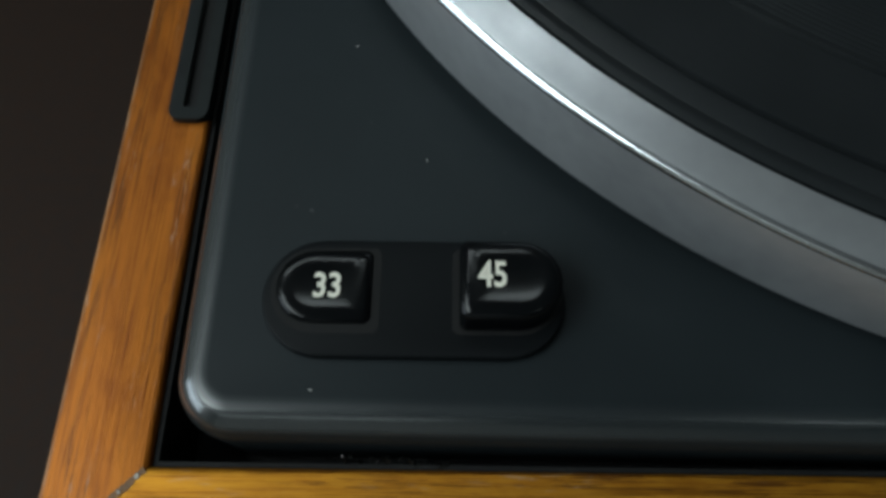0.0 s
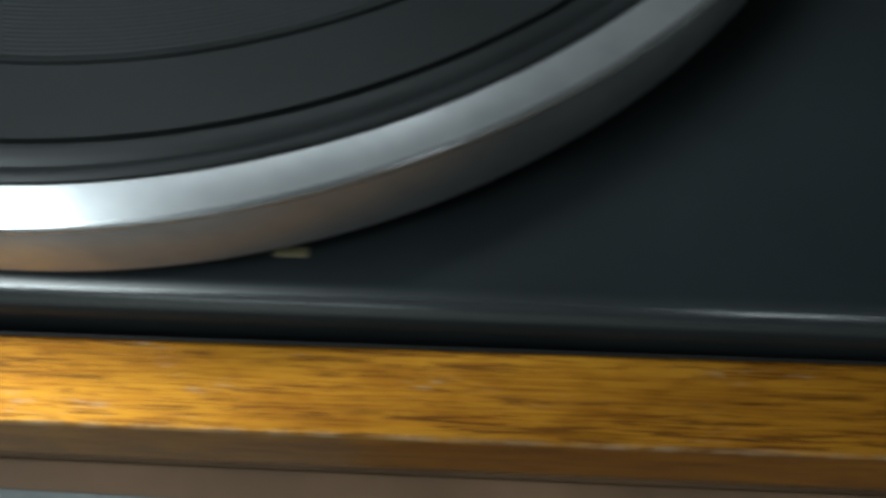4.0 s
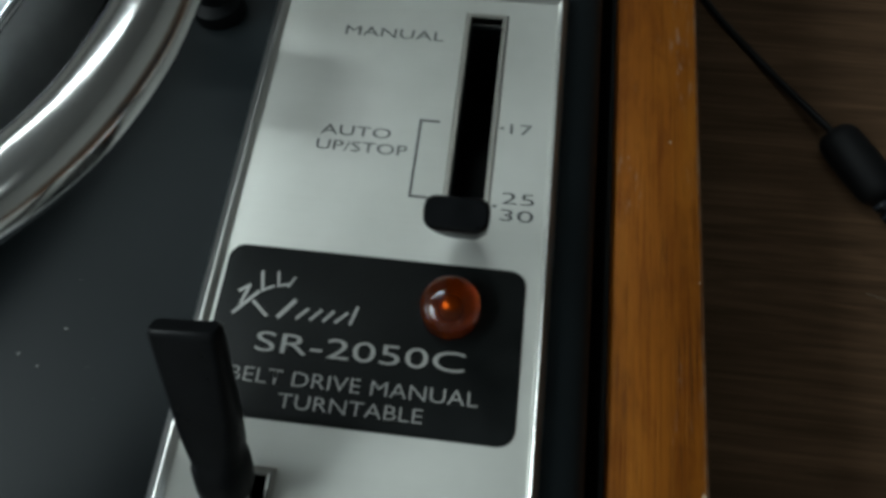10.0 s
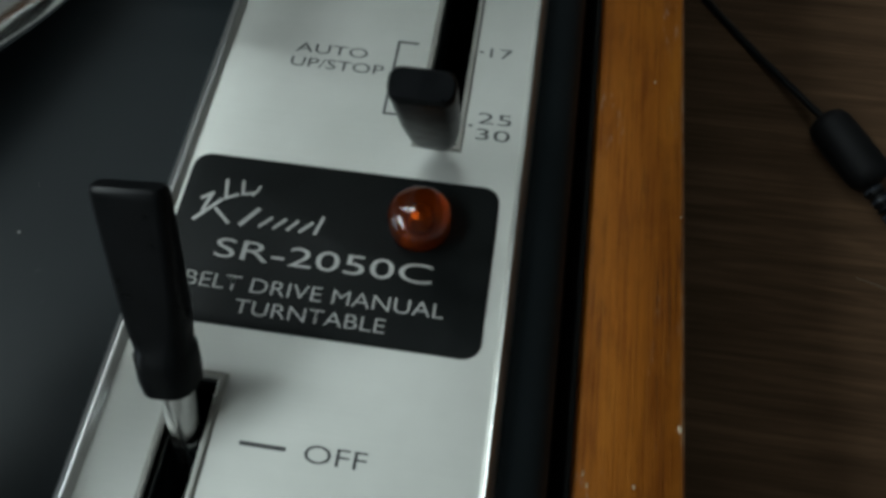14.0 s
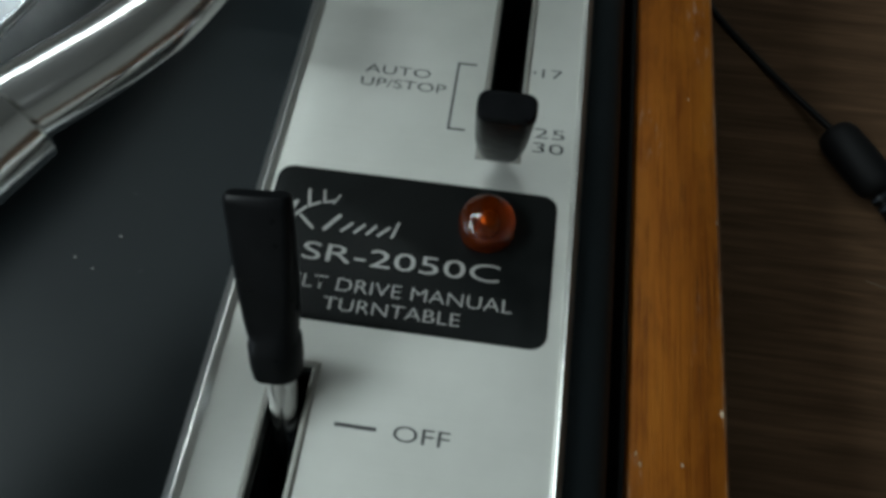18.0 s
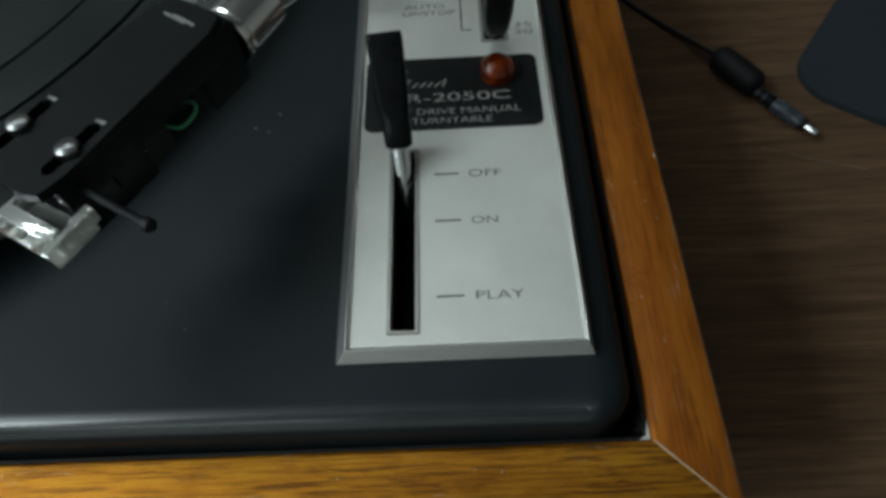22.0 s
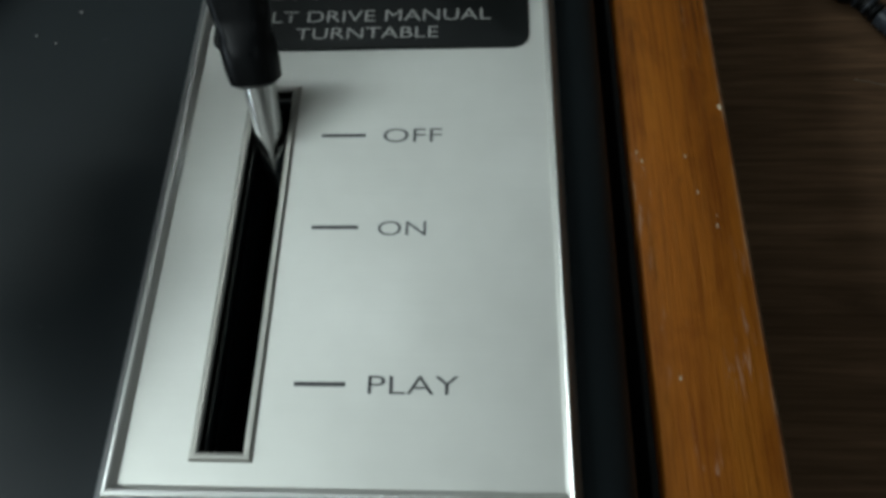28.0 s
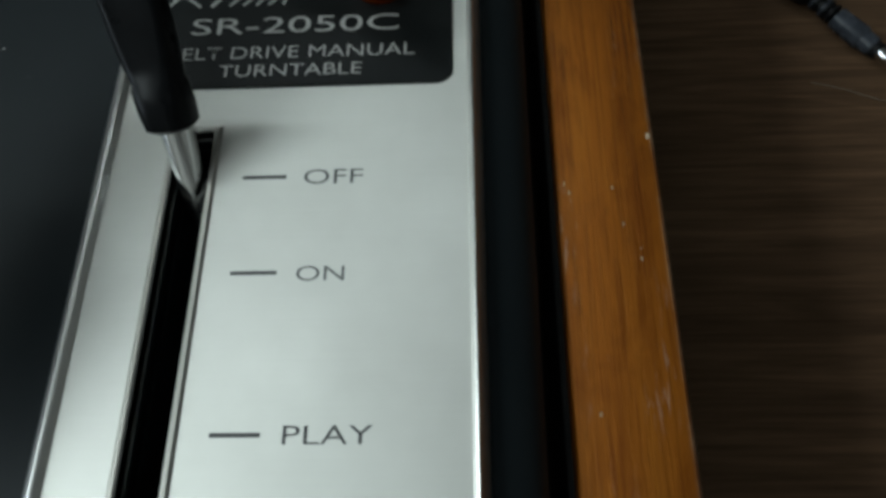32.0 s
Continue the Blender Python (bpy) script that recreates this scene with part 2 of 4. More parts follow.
SELECTOR = material("dull_black_plastic", (0.0038, 0.0046, 0.0052), 0.5, 0.0, Specular_IOR_Level=0.07)
CHANNEL = soft_black("dark_grey_plastic", (0.0075, 0.0092, 0.0092), 0.45, 200, 0.12)
CABLE = soft_black("black_cable_rubber", (0.0028, 0.0028, 0.0032), 0.6, 200)
PLUG = soft_black("grey_plug_plastic", (0.034, 0.038, 0.046), 0.25, 300)
FELT = soft_black("dark_blue_grey_cloth", (0.011, 0.0145, 0.0175), 0.9, 500)
CHROME = material("chrome", (0.72, 0.72, 0.71), 0.18, 1.0)
BRIGHT = material("polished_edge_metal", (0.66, 0.66, 0.64), 0.34, 1.0)
SLOT_EDGE = material("worn_slot_metal", (0.36, 0.35, 0.32), 0.42, 0.9)
PRINT_SILVER = material("silver_print", (0.36, 0.36, 0.34), 0.4, 0.5)
PRINT_DIM = material("dull_grey_print", (0.16, 0.16, 0.155), 0.5)
PRINT_BLACK = material("black_print", (0.03, 0.03, 0.032), 0.4)
PRINT_WHITE = material("ivory_print", (0.55, 0.53, 0.45), 0.5)
AMBER = material("amber_plastic", (0.54, 0.082, 0.004), 0.10, 0.0, Transmission_Weight=0.95, IOR=1.49)
CLEAR = material("clear_plastic", (0.80, 0.82, 0.78), 0.09, 0.0, Transmission_Weight=0.82, IOR=1.49)
CRUMB = material("dried_clear_glue", (0.06, 0.06, 0.055), 0.12, 0.0, Transmission_Weight=0.95)
GREEN = material("green_insulation", (0.05, 0.3, 0.12), 0.4)
SEAM = soft_black("dirty_glue_seam", (0.13, 0.075, 0.040), 0.55, 900)
THREAD = material("brown_thread", (0.16, 0.13, 0.1), 0.8)
GLUE = material("old_glue", (0.36, 0.28, 0.19), 0.6)
FLECK = material("yellowed_paper", (0.12, 0.10, 0.05), 0.7)
PALE_GLUE = soft_black("pale_grey_glue", (0.34, 0.32, 0.28), 0.4, 1500)
DUST = material("pale_dust", (0.25, 0.25, 0.235), 0.9)
WALL = plaster("beige_wall_paint", (0.44, 0.43, 0.40))
ROOF = plaster("pale_ceiling_paint", (0.5, 0.5, 0.48))
CARPET = soft_black("brown_floor", (0.015, 0.0080, 0.0052), 0.8, 60)
CARD = soft_black("brown_board", (0.125, 0.074, 0.044), 0.7, 25)
SHEET = soft_black("pale_grey_sheet", (0.13, 0.138, 0.138), 0.6, 60)
POLISHED = material("polished_aluminium", (0.56, 0.58, 0.6), 0.22, 1.0)
BRASS = material("dome_reflector_metal", (0.16, 0.12, 0.08), 0.45, 0.9)
GLASS = material("window_glass", (1, 1, 1), 0.0, 0.0, Transmission_Weight=1.0, IOR=1.45)
ENAMEL = material("white_enamel", (0.8, 0.8, 0.78), 0.4)


# ---- building helpers ----
def link_mesh(name, bm, mat, sharp=38):
    bmesh.ops.recalc_face_normals(bm, faces=bm.faces[:])
    for f in bm.faces:
        f.smooth = True
    for e in bm.edges:
        if len(e.link_faces) == 2 and e.calc_face_angle() > radians(sharp):
            e.smooth = False
    me = bpy.data.meshes.new(name)
    bm.to_mesh(me)
    bm.free()
    me.materials.append(mat)
    return new(name, me)


def part(name, bm, mat, parent, label="", sharp=38):
    ob = link_mesh(name, bm, mat, sharp)
    ob.parent = parent
    return tagged(ob, label)


def thing(name, label, category, group="", kind="", at=(0, 0, 0)):
    ob = new(name)
    ob.location = at
    ob.empty_display_size = 0.02
    return tagged(ob, label, category, group, kind)


def loft(sections, caps=True):
    bm = bmesh.new()
    rows = [[bm.verts.new(p) for p in s] for s in sections]
    n = len(rows[0])
    for a, b in zip(rows, rows[1:]):
        for i in range(n):
            bm.faces.new((a[i], a[(i + 1) % n], b[(i + 1) % n], b[i]))
    if caps:
        bm.faces.new(rows[0][::-1])
        bm.faces.new(rows[-1])
    return bm


def rrect(cx, cy, w, h, r, n=5):
    r = min(r, w / 2 - 1e-6, h / 2 - 1e-6)
    pts = []
    for qx, qy, a0 in ((1, 1, 0), (-1, 1, 90), (-1, -1, 180), (1, -1, 270)):
        for i in range(n + 1):
            a = radians(a0 + 90 * i / n)
            pts.append((cx + qx * (w / 2 - r) + r * math.cos(a), cy + qy * (h / 2 - r) + r * math.sin(a)))
    return pts


def slab(cx, cy, w, h, z0, z1, rc, fillet, n=5, steps=5):
    """A rounded block with its upper edge rounded."""
    rows = [[(x, y, z0) for x, y in rrect(cx, cy, w, h, rc, n)]]
    for i in range(steps + 1):
        a = radians(90 * i / steps)
        d = fillet * (1 - math.cos(a))
        rows.append([(x, y, z1 - fillet + fillet * math.sin(a)) for x, y in rrect(cx, cy, w - 2 * d, h - 2 * d, max(rc - d, 0.0003), n)])
    return loft(rows)


def lathe(profile, n, cx=0.0, cy=0.0, closed=False):
    rows = []
    for i in range(n):
        a = 2 * math.pi * i / n
        rows.append([(cx + r * math.cos(a), cy + r * math.sin(a), z) for r, z in profile])
    bm = bmesh.new()
    vs = [[bm.verts.new(p) for p in row] for row in rows]
    m = len(profile)
    for i in range(n):
        a, b = vs[i], vs[(i + 1) % n]
        for j in range(m if closed else m - 1):
            bm.faces.new((a[j], b[j], b[(j + 1) % m], a[(j + 1) % m]))
    bmesh.ops.remove_doubles(bm, verts=bm.verts[:], dist=1e-7)
    return bm


def smooth_path(points, steps=6):
    pts = [Vector(p) for p in points]
    out = []
    for i in range(len(pts) - 1):
        a, b, c, d = pts[max(i - 1, 0)], pts[i], pts[i + 1], pts[min(i + 2, len(pts) - 1)]
        for s in range(steps):
            t = s / steps
            out.append(0.5 * (2 * b + (c - a) * t + (2 * a - 5 * b + 4 * c - d) * t * t + (3 * b - a - 3 * c + d) * t ** 3))
    return out + [pts[-1]]


def tube(points, radius, n=14):
    """A round bar along points; radius is one number or one for each point."""
    rad = radius if isinstance(radius, (list, tuple)) else [radius] * len(points)
    pts = [Vector(p) for p in points]
    side = None
    rows = []
    for i, p in enumerate(pts):
        d = (pts[min(i + 1, len(pts) - 1)] - pts[max(i - 1, 0)]).normalized()
        if side is None:
            side = d.orthogonal().normalized()
        side = (side - d * side.dot(d)).normalized()
        up = d.cross(side)
        rows.append([p + (side * math.cos(2 * math.pi * k / n) + up * math.sin(2 * math.pi * k / n)) * rad[i] for k in range(n)])
    return loft(rows)


def plate(outer, holes, z0, z1):
    """A flat plate with holes through it; outlines in plan."""
    bm = bmesh.new()
    for z in (z0, z1):
        edges = []
        for loop in (outer, *holes):
            vs = [bm.verts.new((x, y, z)) for x, y in loop]
            edges += [bm.edges.new((vs[i], vs[(i + 1) % len(vs)])) for i in range(len(vs))]
        bmesh.ops.triangle_fill(bm, use_beauty=True, edges=edges)
    for loop in (outer, *holes):
        low = [bm.verts.new((x, y, z0)) for x, y in loop]
        top = [bm.verts.new((x, y, z1)) for x, y in loop]
        for i in range(len(loop)):
            j = (i + 1) % len(loop)
            bm.faces.new((low[i], low[j], top[j], top[i]))
    bmesh.ops.remove_doubles(bm, verts=bm.verts[:], dist=1e-7)
    return bm


def rect(x0, x1, y0, y1):
    return [(x0, y0), (x1, y0), (x1, y1), (x0, y1)]


def rim(x0, x1, y0, y1, profile):
    """A mitred rectangular frame; profile: closed outline of (outward, height)."""
    bm = bmesh.new()
    vs = []
    for sx, sy, bx, by in ((-1, -1, x0, y0), (1, -1, x1, y0), (1, 1, x1, y1), (-1, 1, x0, y1)):
        vs.append([bm.verts.new((bx + sx * o, by + sy * o, z)) for o, z in profile])
    m = len(profile)
    for i in range(4):
        a, b = vs[i], vs[(i + 1) % 4]
        for j in range(m):
            bm.faces.new((a[j], b[j], b[(j + 1) % m], a[(j + 1) % m]))
    return bm


def cuboid(x0, x1, y0, y1, z0, z1, bevel=0.0, segments=2):
    bm = bmesh.new()
    bmesh.ops.create_cube(bm, size=1)
    for v in bm.verts:
        v.co = ((x0 + x1) / 2 + v.co.x * (x1 - x0), (y0 + y1) / 2 + v.co.y * (y1 - y0), (z0 + z1) / 2 + v.co.z * (z1 - z0))
    if bevel:
        bmesh.ops.bevel(bm, geom=bm.edges[:], offset=bevel, segments=segments, affect="EDGES", profile=0.6)
    return bm


def lettering(body, x0, x1, y0, height, z, mat, parent, weight=0.0):
    cu = bpy.data.curves.new("lettering", "FONT")
    cu.body, cu.offset, cu.resolution_u = body, weight, 4
    ob = new("lettering", cu)
    me = bpy.data.meshes.new_from_object(ob.evaluated_get(bpy.context.evaluated_depsgraph_get()))
    bpy.data.objects.remove(ob)
    co = np.array([v.co[:] for v in me.vertices])
    lo, hi = co.min(0), co.max(0)
    for v in me.vertices:
        v.co = (x0 + (v.co.x - lo[0]) / (hi[0] - lo[0]) * (x1 - x0), y0 + (v.co.y - lo[1]) / (hi[1] - lo[1]) * height, z)
    me.materials.clear()
    me.materials.append(mat)
    out = new("lettering", me)
    out.parent = parent
    return tagged(out, "printed lettering " + body.lower().replace("-", " "))


def bar(points, width, z, mat, parent, name="printed_mark"):
    """A flat printed stroke along points in plan."""
    bm = bmesh.new()
    for (xa, ya), (xb, yb) in zip(points, points[1:]):
        d = Vector((xb - xa, yb - ya)).normalized() * (width / 2)
        q = [(xa - d.x - d.y, ya - d.y + d.x), (xa - d.x + d.y, ya - d.y - d.x), (xb + d.x + d.y, yb + d.y - d.x), (xb + d.x - d.y, yb + d.y + d.x)]
        bm.faces.new([bm.verts.new((x, y, z)) for x, y in q])
        z += 0.000004
    return part(name, bm, mat, parent)


# ---- the room ----
def wall_with_opening(x0, x1, y0, y1, z0, z1, hole):
    """A thick wall across x with a rectangular opening through it."""
    bm = plate(rect(y0, y1, z0, z1), [rect(*hole)], x0, x1)
    for v in bm.verts:
        v.co = (v.co.z, v.co.x, v.co.y)
    return bm


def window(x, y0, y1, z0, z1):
    # never in view; built round the bluish light assumed on the left
    win = thing("unseen_window", "unseen white window, added for bluish light from the left", "window", kind="structure", at=(x, (y0 + y1) / 2, z0))
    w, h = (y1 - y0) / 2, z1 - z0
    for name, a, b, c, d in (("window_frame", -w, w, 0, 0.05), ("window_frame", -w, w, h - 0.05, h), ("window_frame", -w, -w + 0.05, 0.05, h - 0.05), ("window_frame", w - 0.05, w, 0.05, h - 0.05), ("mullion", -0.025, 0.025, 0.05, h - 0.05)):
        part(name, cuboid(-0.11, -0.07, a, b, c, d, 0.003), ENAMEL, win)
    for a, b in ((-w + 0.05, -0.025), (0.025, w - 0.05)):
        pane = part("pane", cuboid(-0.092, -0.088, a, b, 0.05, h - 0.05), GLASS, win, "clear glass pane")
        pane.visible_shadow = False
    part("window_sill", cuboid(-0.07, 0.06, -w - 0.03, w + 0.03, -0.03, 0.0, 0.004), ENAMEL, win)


def room():
    x0, x1, y0, y1, t = -2.3, 2.3, -2.7, 2.7, 0.12
    for name, bm, mat, label, cat in (
        ("floor", cuboid(x0 - t, x1 + t, y0 - t, y1 + t, FLOOR - t, FLOOR), CARPET, "dark brown floor of the room", "floor"),
        ("ceiling", cuboid(x0 - t, x1 + t, y0 - t, y1 + t, CEILING, CEILING + t), ROOF, "plain pale painted ceiling", "ceiling"),
        ("wall_north", cuboid(x0 - t, x1 + t, y1, y1 + t, FLOOR, CEILING), WALL, "plain beige painted wall", "wall"),
        ("wall_south", cuboid(x0 - t, x1 + t, y0 - t, y0, FLOOR, CEILING), WALL, "plain beige painted wall", "wall"),
        ("wall_east", cuboid(x1, x1 + t, y0, y1, FLOOR, CEILING), WALL, "plain beige painted wall", "wall"),
        ("wall_west", wall_with_opening(x0 - t, x0, y0, y1, FLOOR, CEILING, WINDOW), WALL, "plain beige painted wall, opened for the added window", "wall"),
    ):
        tagged(link_mesh(name, bm, mat), label, cat, kind="structure")


room()
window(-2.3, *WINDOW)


def ceiling_lamp(x, y, sx, sy):
    lamp = thing("ceiling_lamp", "white enamel lamp housing fixed to the ceiling", "lamp", at=(x, y, CEILING))
    part("housing", cuboid(-sx / 2 - 0.02, sx / 2 + 0.02, -sy / 2 - 0.02, sy / 2 + 0.02, -0.07, 0, 0.004), ENAMEL, lamp)
    return lamp


for lx, ly, lw, lh, watts in LAMPS:
    ceiling_lamp(lx, ly, lw, lh)


def table():
    t = thing("table", "dark walnut laminate table under the record player", "table", at=(0, 0, FLOOR))
    part("tabletop", cuboid(-0.424, 0.85, -0.3, 0.7, TABLE - 0.028 - FLOOR, TABLE - FLOOR, 0.002), LAMINATE, t, "dark walnut laminate top with streaky grain")
    for x in (-0.385, 0.8):
        for y in (-0.25, 0.65):
            part("leg", cuboid(x - 0.025, x + 0.025, y - 0.025, y + 0.025, 0, TABLE - 0.028 - FLOOR, 0.003), LAMINATE, t)


table()

# ---- the record player ----
# plinth outline, deck height and platter axis
XA, XB, YA, YB = -0.3858, 0.0814, -0.0350, 0.344
RAIL = 0.0164
WOOD_TOP, WOOD_LOW = -0.0117, -0.050
DECK_TOP = -0.0021
AXIS = (-0.1972, 0.1523)

player = thing("record_player", "black record player in an orange-brown wooden plinth on the table", "turntable", at=(0, 0, TABLE))
HOME = Matrix.Translation((0, 0, -TABLE))


def fitted(name, bm, mat, label="", sharp=38, parent=None):
    """A piece of the player, with its mesh given in the room's coordinates."""
    ob = link_mesh(name, bm, mat, sharp)
    ob.parent = parent or player
    ob.matrix_parent_inverse = HOME if parent is None else Matrix.Identity(4)
    return tagged(ob, label)


def rail(name, length, at, turn):
    prof = []
    r = 0.0011
    for cy, cz, a0 in ((RAIL - r, WOOD_TOP - r, 0), (r, WOOD_TOP - r, 90)):
        for i in range(4):
            a = radians(a0 + 30 * i)
            prof.append((cy + r * math.cos(a), cz + r * math.sin(a)))
    prof += [(0, WOOD_LOW), (RAIL, WOOD_LOW)]
    gap = 0.00012
    rows = []
    cuts = 24
    for i in range(cuts + 1):
        s = i / cuts
        row = []
        for v, z in prof:
            a, b = v + gap, length - v - gap
            wob = 0.00012 * noise.noise((s * 9 + at[0] * 30, v * 40, z * 40)) if 0 < i < cuts else 0
            row.append((a + (b - a) * s, v + wob, z + wob))
        rows.append(row)
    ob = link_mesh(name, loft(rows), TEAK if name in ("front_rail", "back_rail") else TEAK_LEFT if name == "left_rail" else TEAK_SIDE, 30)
    ob.parent = player
    ob.matrix_parent_inverse = HOME
    ob.location, ob.rotation_euler = (at[0], at[1], 0), (0, 0, radians(turn))
    return ob


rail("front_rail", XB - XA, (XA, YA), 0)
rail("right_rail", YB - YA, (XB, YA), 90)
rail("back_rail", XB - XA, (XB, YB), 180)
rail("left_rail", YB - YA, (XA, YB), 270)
def seam(x, sx, width, mat, label, seed):
    """An uneven line of glue along a front mitre, from the outer to the inner corner."""
    rng = random.Random(seed)
    rows = []
    for i in range(15):
        d = 0.0008 + (RAIL - 0.0012) * i / 14
        w = width * (0.55 + 0.75 * rng.random()) * (0.7 + 0.5 * i / 14)
        cx, cy, lift = x + sx * d, YA + d + rng.uniform(-0.3, 0.3) * width, rng.uniform(0.00004, 0.00016)
        top = WOOD_TOP + lift
        rows.append([(cx - sx * w, cy + w, top - 0.0012), (cx - sx * w * 0.5, cy + w * 0.5, top), (cx + sx * w * 0.5, cy - w * 0.5, top), (cx + sx * w, cy - w, top - 0.0012)])
    fitted("mitre_glue", loft(rows), mat, label, 60)


seam(XA, 1, 0.00062, SEAM, "wide dirty brown seam in the corner joint", 3)
seam(XB, -1, 0.00016, GLUE, "thin pale glue line in the corner joint", 4)
# pale crumbs of old glue in the dirty seam, a bead in the other inner corner
for k, (d, r) in enumerate(((0.0022, 0.0007), (0.0034, 0.0005), (0.0043, 0.0006), (0.0075, 0.0004), (0.0126, 0.0005), (0.0150, 0.0008))):
    rng = random.Random(40 + k)
    pts = [(XA + d + r * rng.uniform(0.6, 1.1) * math.cos(q * 1.047), YA + d + r * rng.uniform(0.6, 1.1) * math.sin(q * 1.047)) for q in range(6)]
    fitted("glue_crumb", loft([[(a, b, WOOD_TOP - 0.001) for a, b in pts], [(a + (XA + d - a) * 0.35, b + (YA + d - b) * 0.35, WOOD_TOP + 0.00034) for a, b in pts]]), PALE_GLUE, "pale grey crumb of old glue")
c = (XB - RAIL - 0.0002, YA + RAIL + 0.0002)
bead = [(c[0], c[1]), (c[0] - 0.0024, c[1]), (c[0] - 0.0007, c[1] + 0.0010), (c[0], c[1] + 0.0042)]
fitted("glue_bead", loft([[(a, b, -0.02) for a, b in bead], [(a, b, WOOD_TOP - 0.0009) for a, b in bead]]), PALE_GLUE, "pale glue bead in the inner corner")


def chip(x, y, size, seed):
    """A pale nick where the finish has come off."""
    rng = random.Random(seed)
    pts = [(x + size * rng.uniform(0.4, 1) * math.cos(k * 1.05) * 0.5, y + size * rng.uniform(0.5, 1.3) * math.sin(k * 1.05)) for k in range(6)]
    fitted("chip", loft([[(a, b, WOOD_TOP - 0.0012) for a, b in pts], [(x + (a - x) * 0.7, y + (b - y) * 0.7, WOOD_TOP + 0.00006) for a, b in pts]]), GLUE, "pale nick in the wood")


for k, (x, y, size) in enumerate(((0.0803, 0.0600, 0.0011), (0.0671, 0.0500, 0.0008), (0.0738, 0.0508, 0.0006), (0.0770, 0.0388, 0.0007), (0.0756, 0.1240, 0.0007), (0.0664, 0.0515, 0.0006), (0.0749, 0.0445, 0.0005), (0.0772, 0.0405, 0.0004), (0.0805, 0.0958, 0.0005), (0.0690, 0.0160, 0.0006), (0.0265, -0.0236, 0.0004), (0.0321, -0.0243, 0.0006), (0.0411, -0.0245, 0.0004), (0.0497, -0.0249, 0.0005), (0.0674, -0.0209, 0.0006), (-0.0030, -0.0245, 0.0004), (-0.2050, -0.0310, 0.0005), (-0.3350, -0.0330, 0.0005))):
    chip(x, y, size, k)
fitted("bottom_tray", cuboid(XA + RAIL, XB - RAIL, YA + RAIL, YB - RAIL, -0.076, -0.0402, 0.003), DARK, "black tray under the plinth")
fitted("inner_ledge", rim(XA + RAIL + 0.012, XB - RAIL - 0.012, YA + RAIL + 0.012, YB - RAIL - 0.012, [(0, -0.0345), (0.0111, -0.0345), (0.0111, -0.0302), (0, -0.0302)]), DARK)
# black strip added so the gap beside the deck looks unlit
fitted("gap_shade_strip", rim(XA + RAIL, XB - RAIL, YA + RAIL, YB - RAIL, [(-0.0009, -0.04), (-0.00005, -0.04), (-0.00005, WOOD_TOP - 0.0014), (-0.0009, WOOD_TOP - 0.0014)]), DARK, "added black strip that darkens the gap inside the rails")
for x in (XA + 0.04, XB - 0.04):
    for y in (YA + 0.04, YB - 0.04):
        fitted("foot", lathe([(0, TABLE), (0.014, TABLE), (0.016, TABLE + 0.002), (0.016, -0.0758), (0, -0.0758)], 28, x, y), CABLE, "black rubber foot")

LOW_SLOT = (0.0093, 0.0147, 0.0040, 0.0550)
UP_SLOT = (0.0354, 0.0413, 0.0969, 0.1401)


def deck():
    x0, x1, y0, y1 = -0.3652, 0.0611, -0.0150, 0.3240
    cx, cy, w, h = (x0 + x1) / 2, (y0 + y1) / 2, x1 - x0, y1 - y0
    f, rc, steps, n = 0.0064, 0.0100, 10, 10
    bm = bmesh.new()
    rows = [rrect(cx, cy, w, h, rc, n)]
    zs = [-0.03]
    for i in range(steps + 1):
        a = radians(90 * i / steps)
        d = f * (1 - math.cos(a))
        # the edge beside the panel is rounder
        rows.append([(x - (0.45 * d if x > cx else 0), y) for x, y in rrect(cx, cy, w - 2 * d, h - 2 * d, rc - d, n)])
        zs.append(DECK_TOP - f + f * math.sin(a))
    # the front edge runs slightly askew to the rail
    vs = [[bm.verts.new((x, y - 0.0024 * (x - x0) / w * (1 if y < 0.02 else 0), z)) for x, y in r] for r, z in zip(rows, zs)]
    m = len(vs[0])
    for a, b in zip(vs, vs[1:]):
        for i in range(m):
            bm.faces.new((a[i], a[(i + 1) % m], b[(i + 1) % m], b[i]))
    edges = [bm.edges.get((vs[-1][i], vs[-1][(i + 1) % m])) for i in range(m)]
    for s in (LOW_SLOT, UP_SLOT):
        top = [bm.verts.new((x, y, DECK_TOP)) for x, y in rect(*s)]
        low = [bm.verts.new((x, y, -0.028)) for x, y in rect(*s)]
        for i in range(4):
            edges.append(bm.edges.new((top[i], top[(i + 1) % 4])))
            bm.faces.new((top[i], top[(i + 1) % 4], low[(i + 1) % 4], low[i]))
        bm.faces.new(low)
    bmesh.ops.triangle_fill(bm, use_beauty=True, edges=edges)
    fitted("deck", bm, DECK, "satin black plastic deck with rounded edges and dust", 50)


deck()


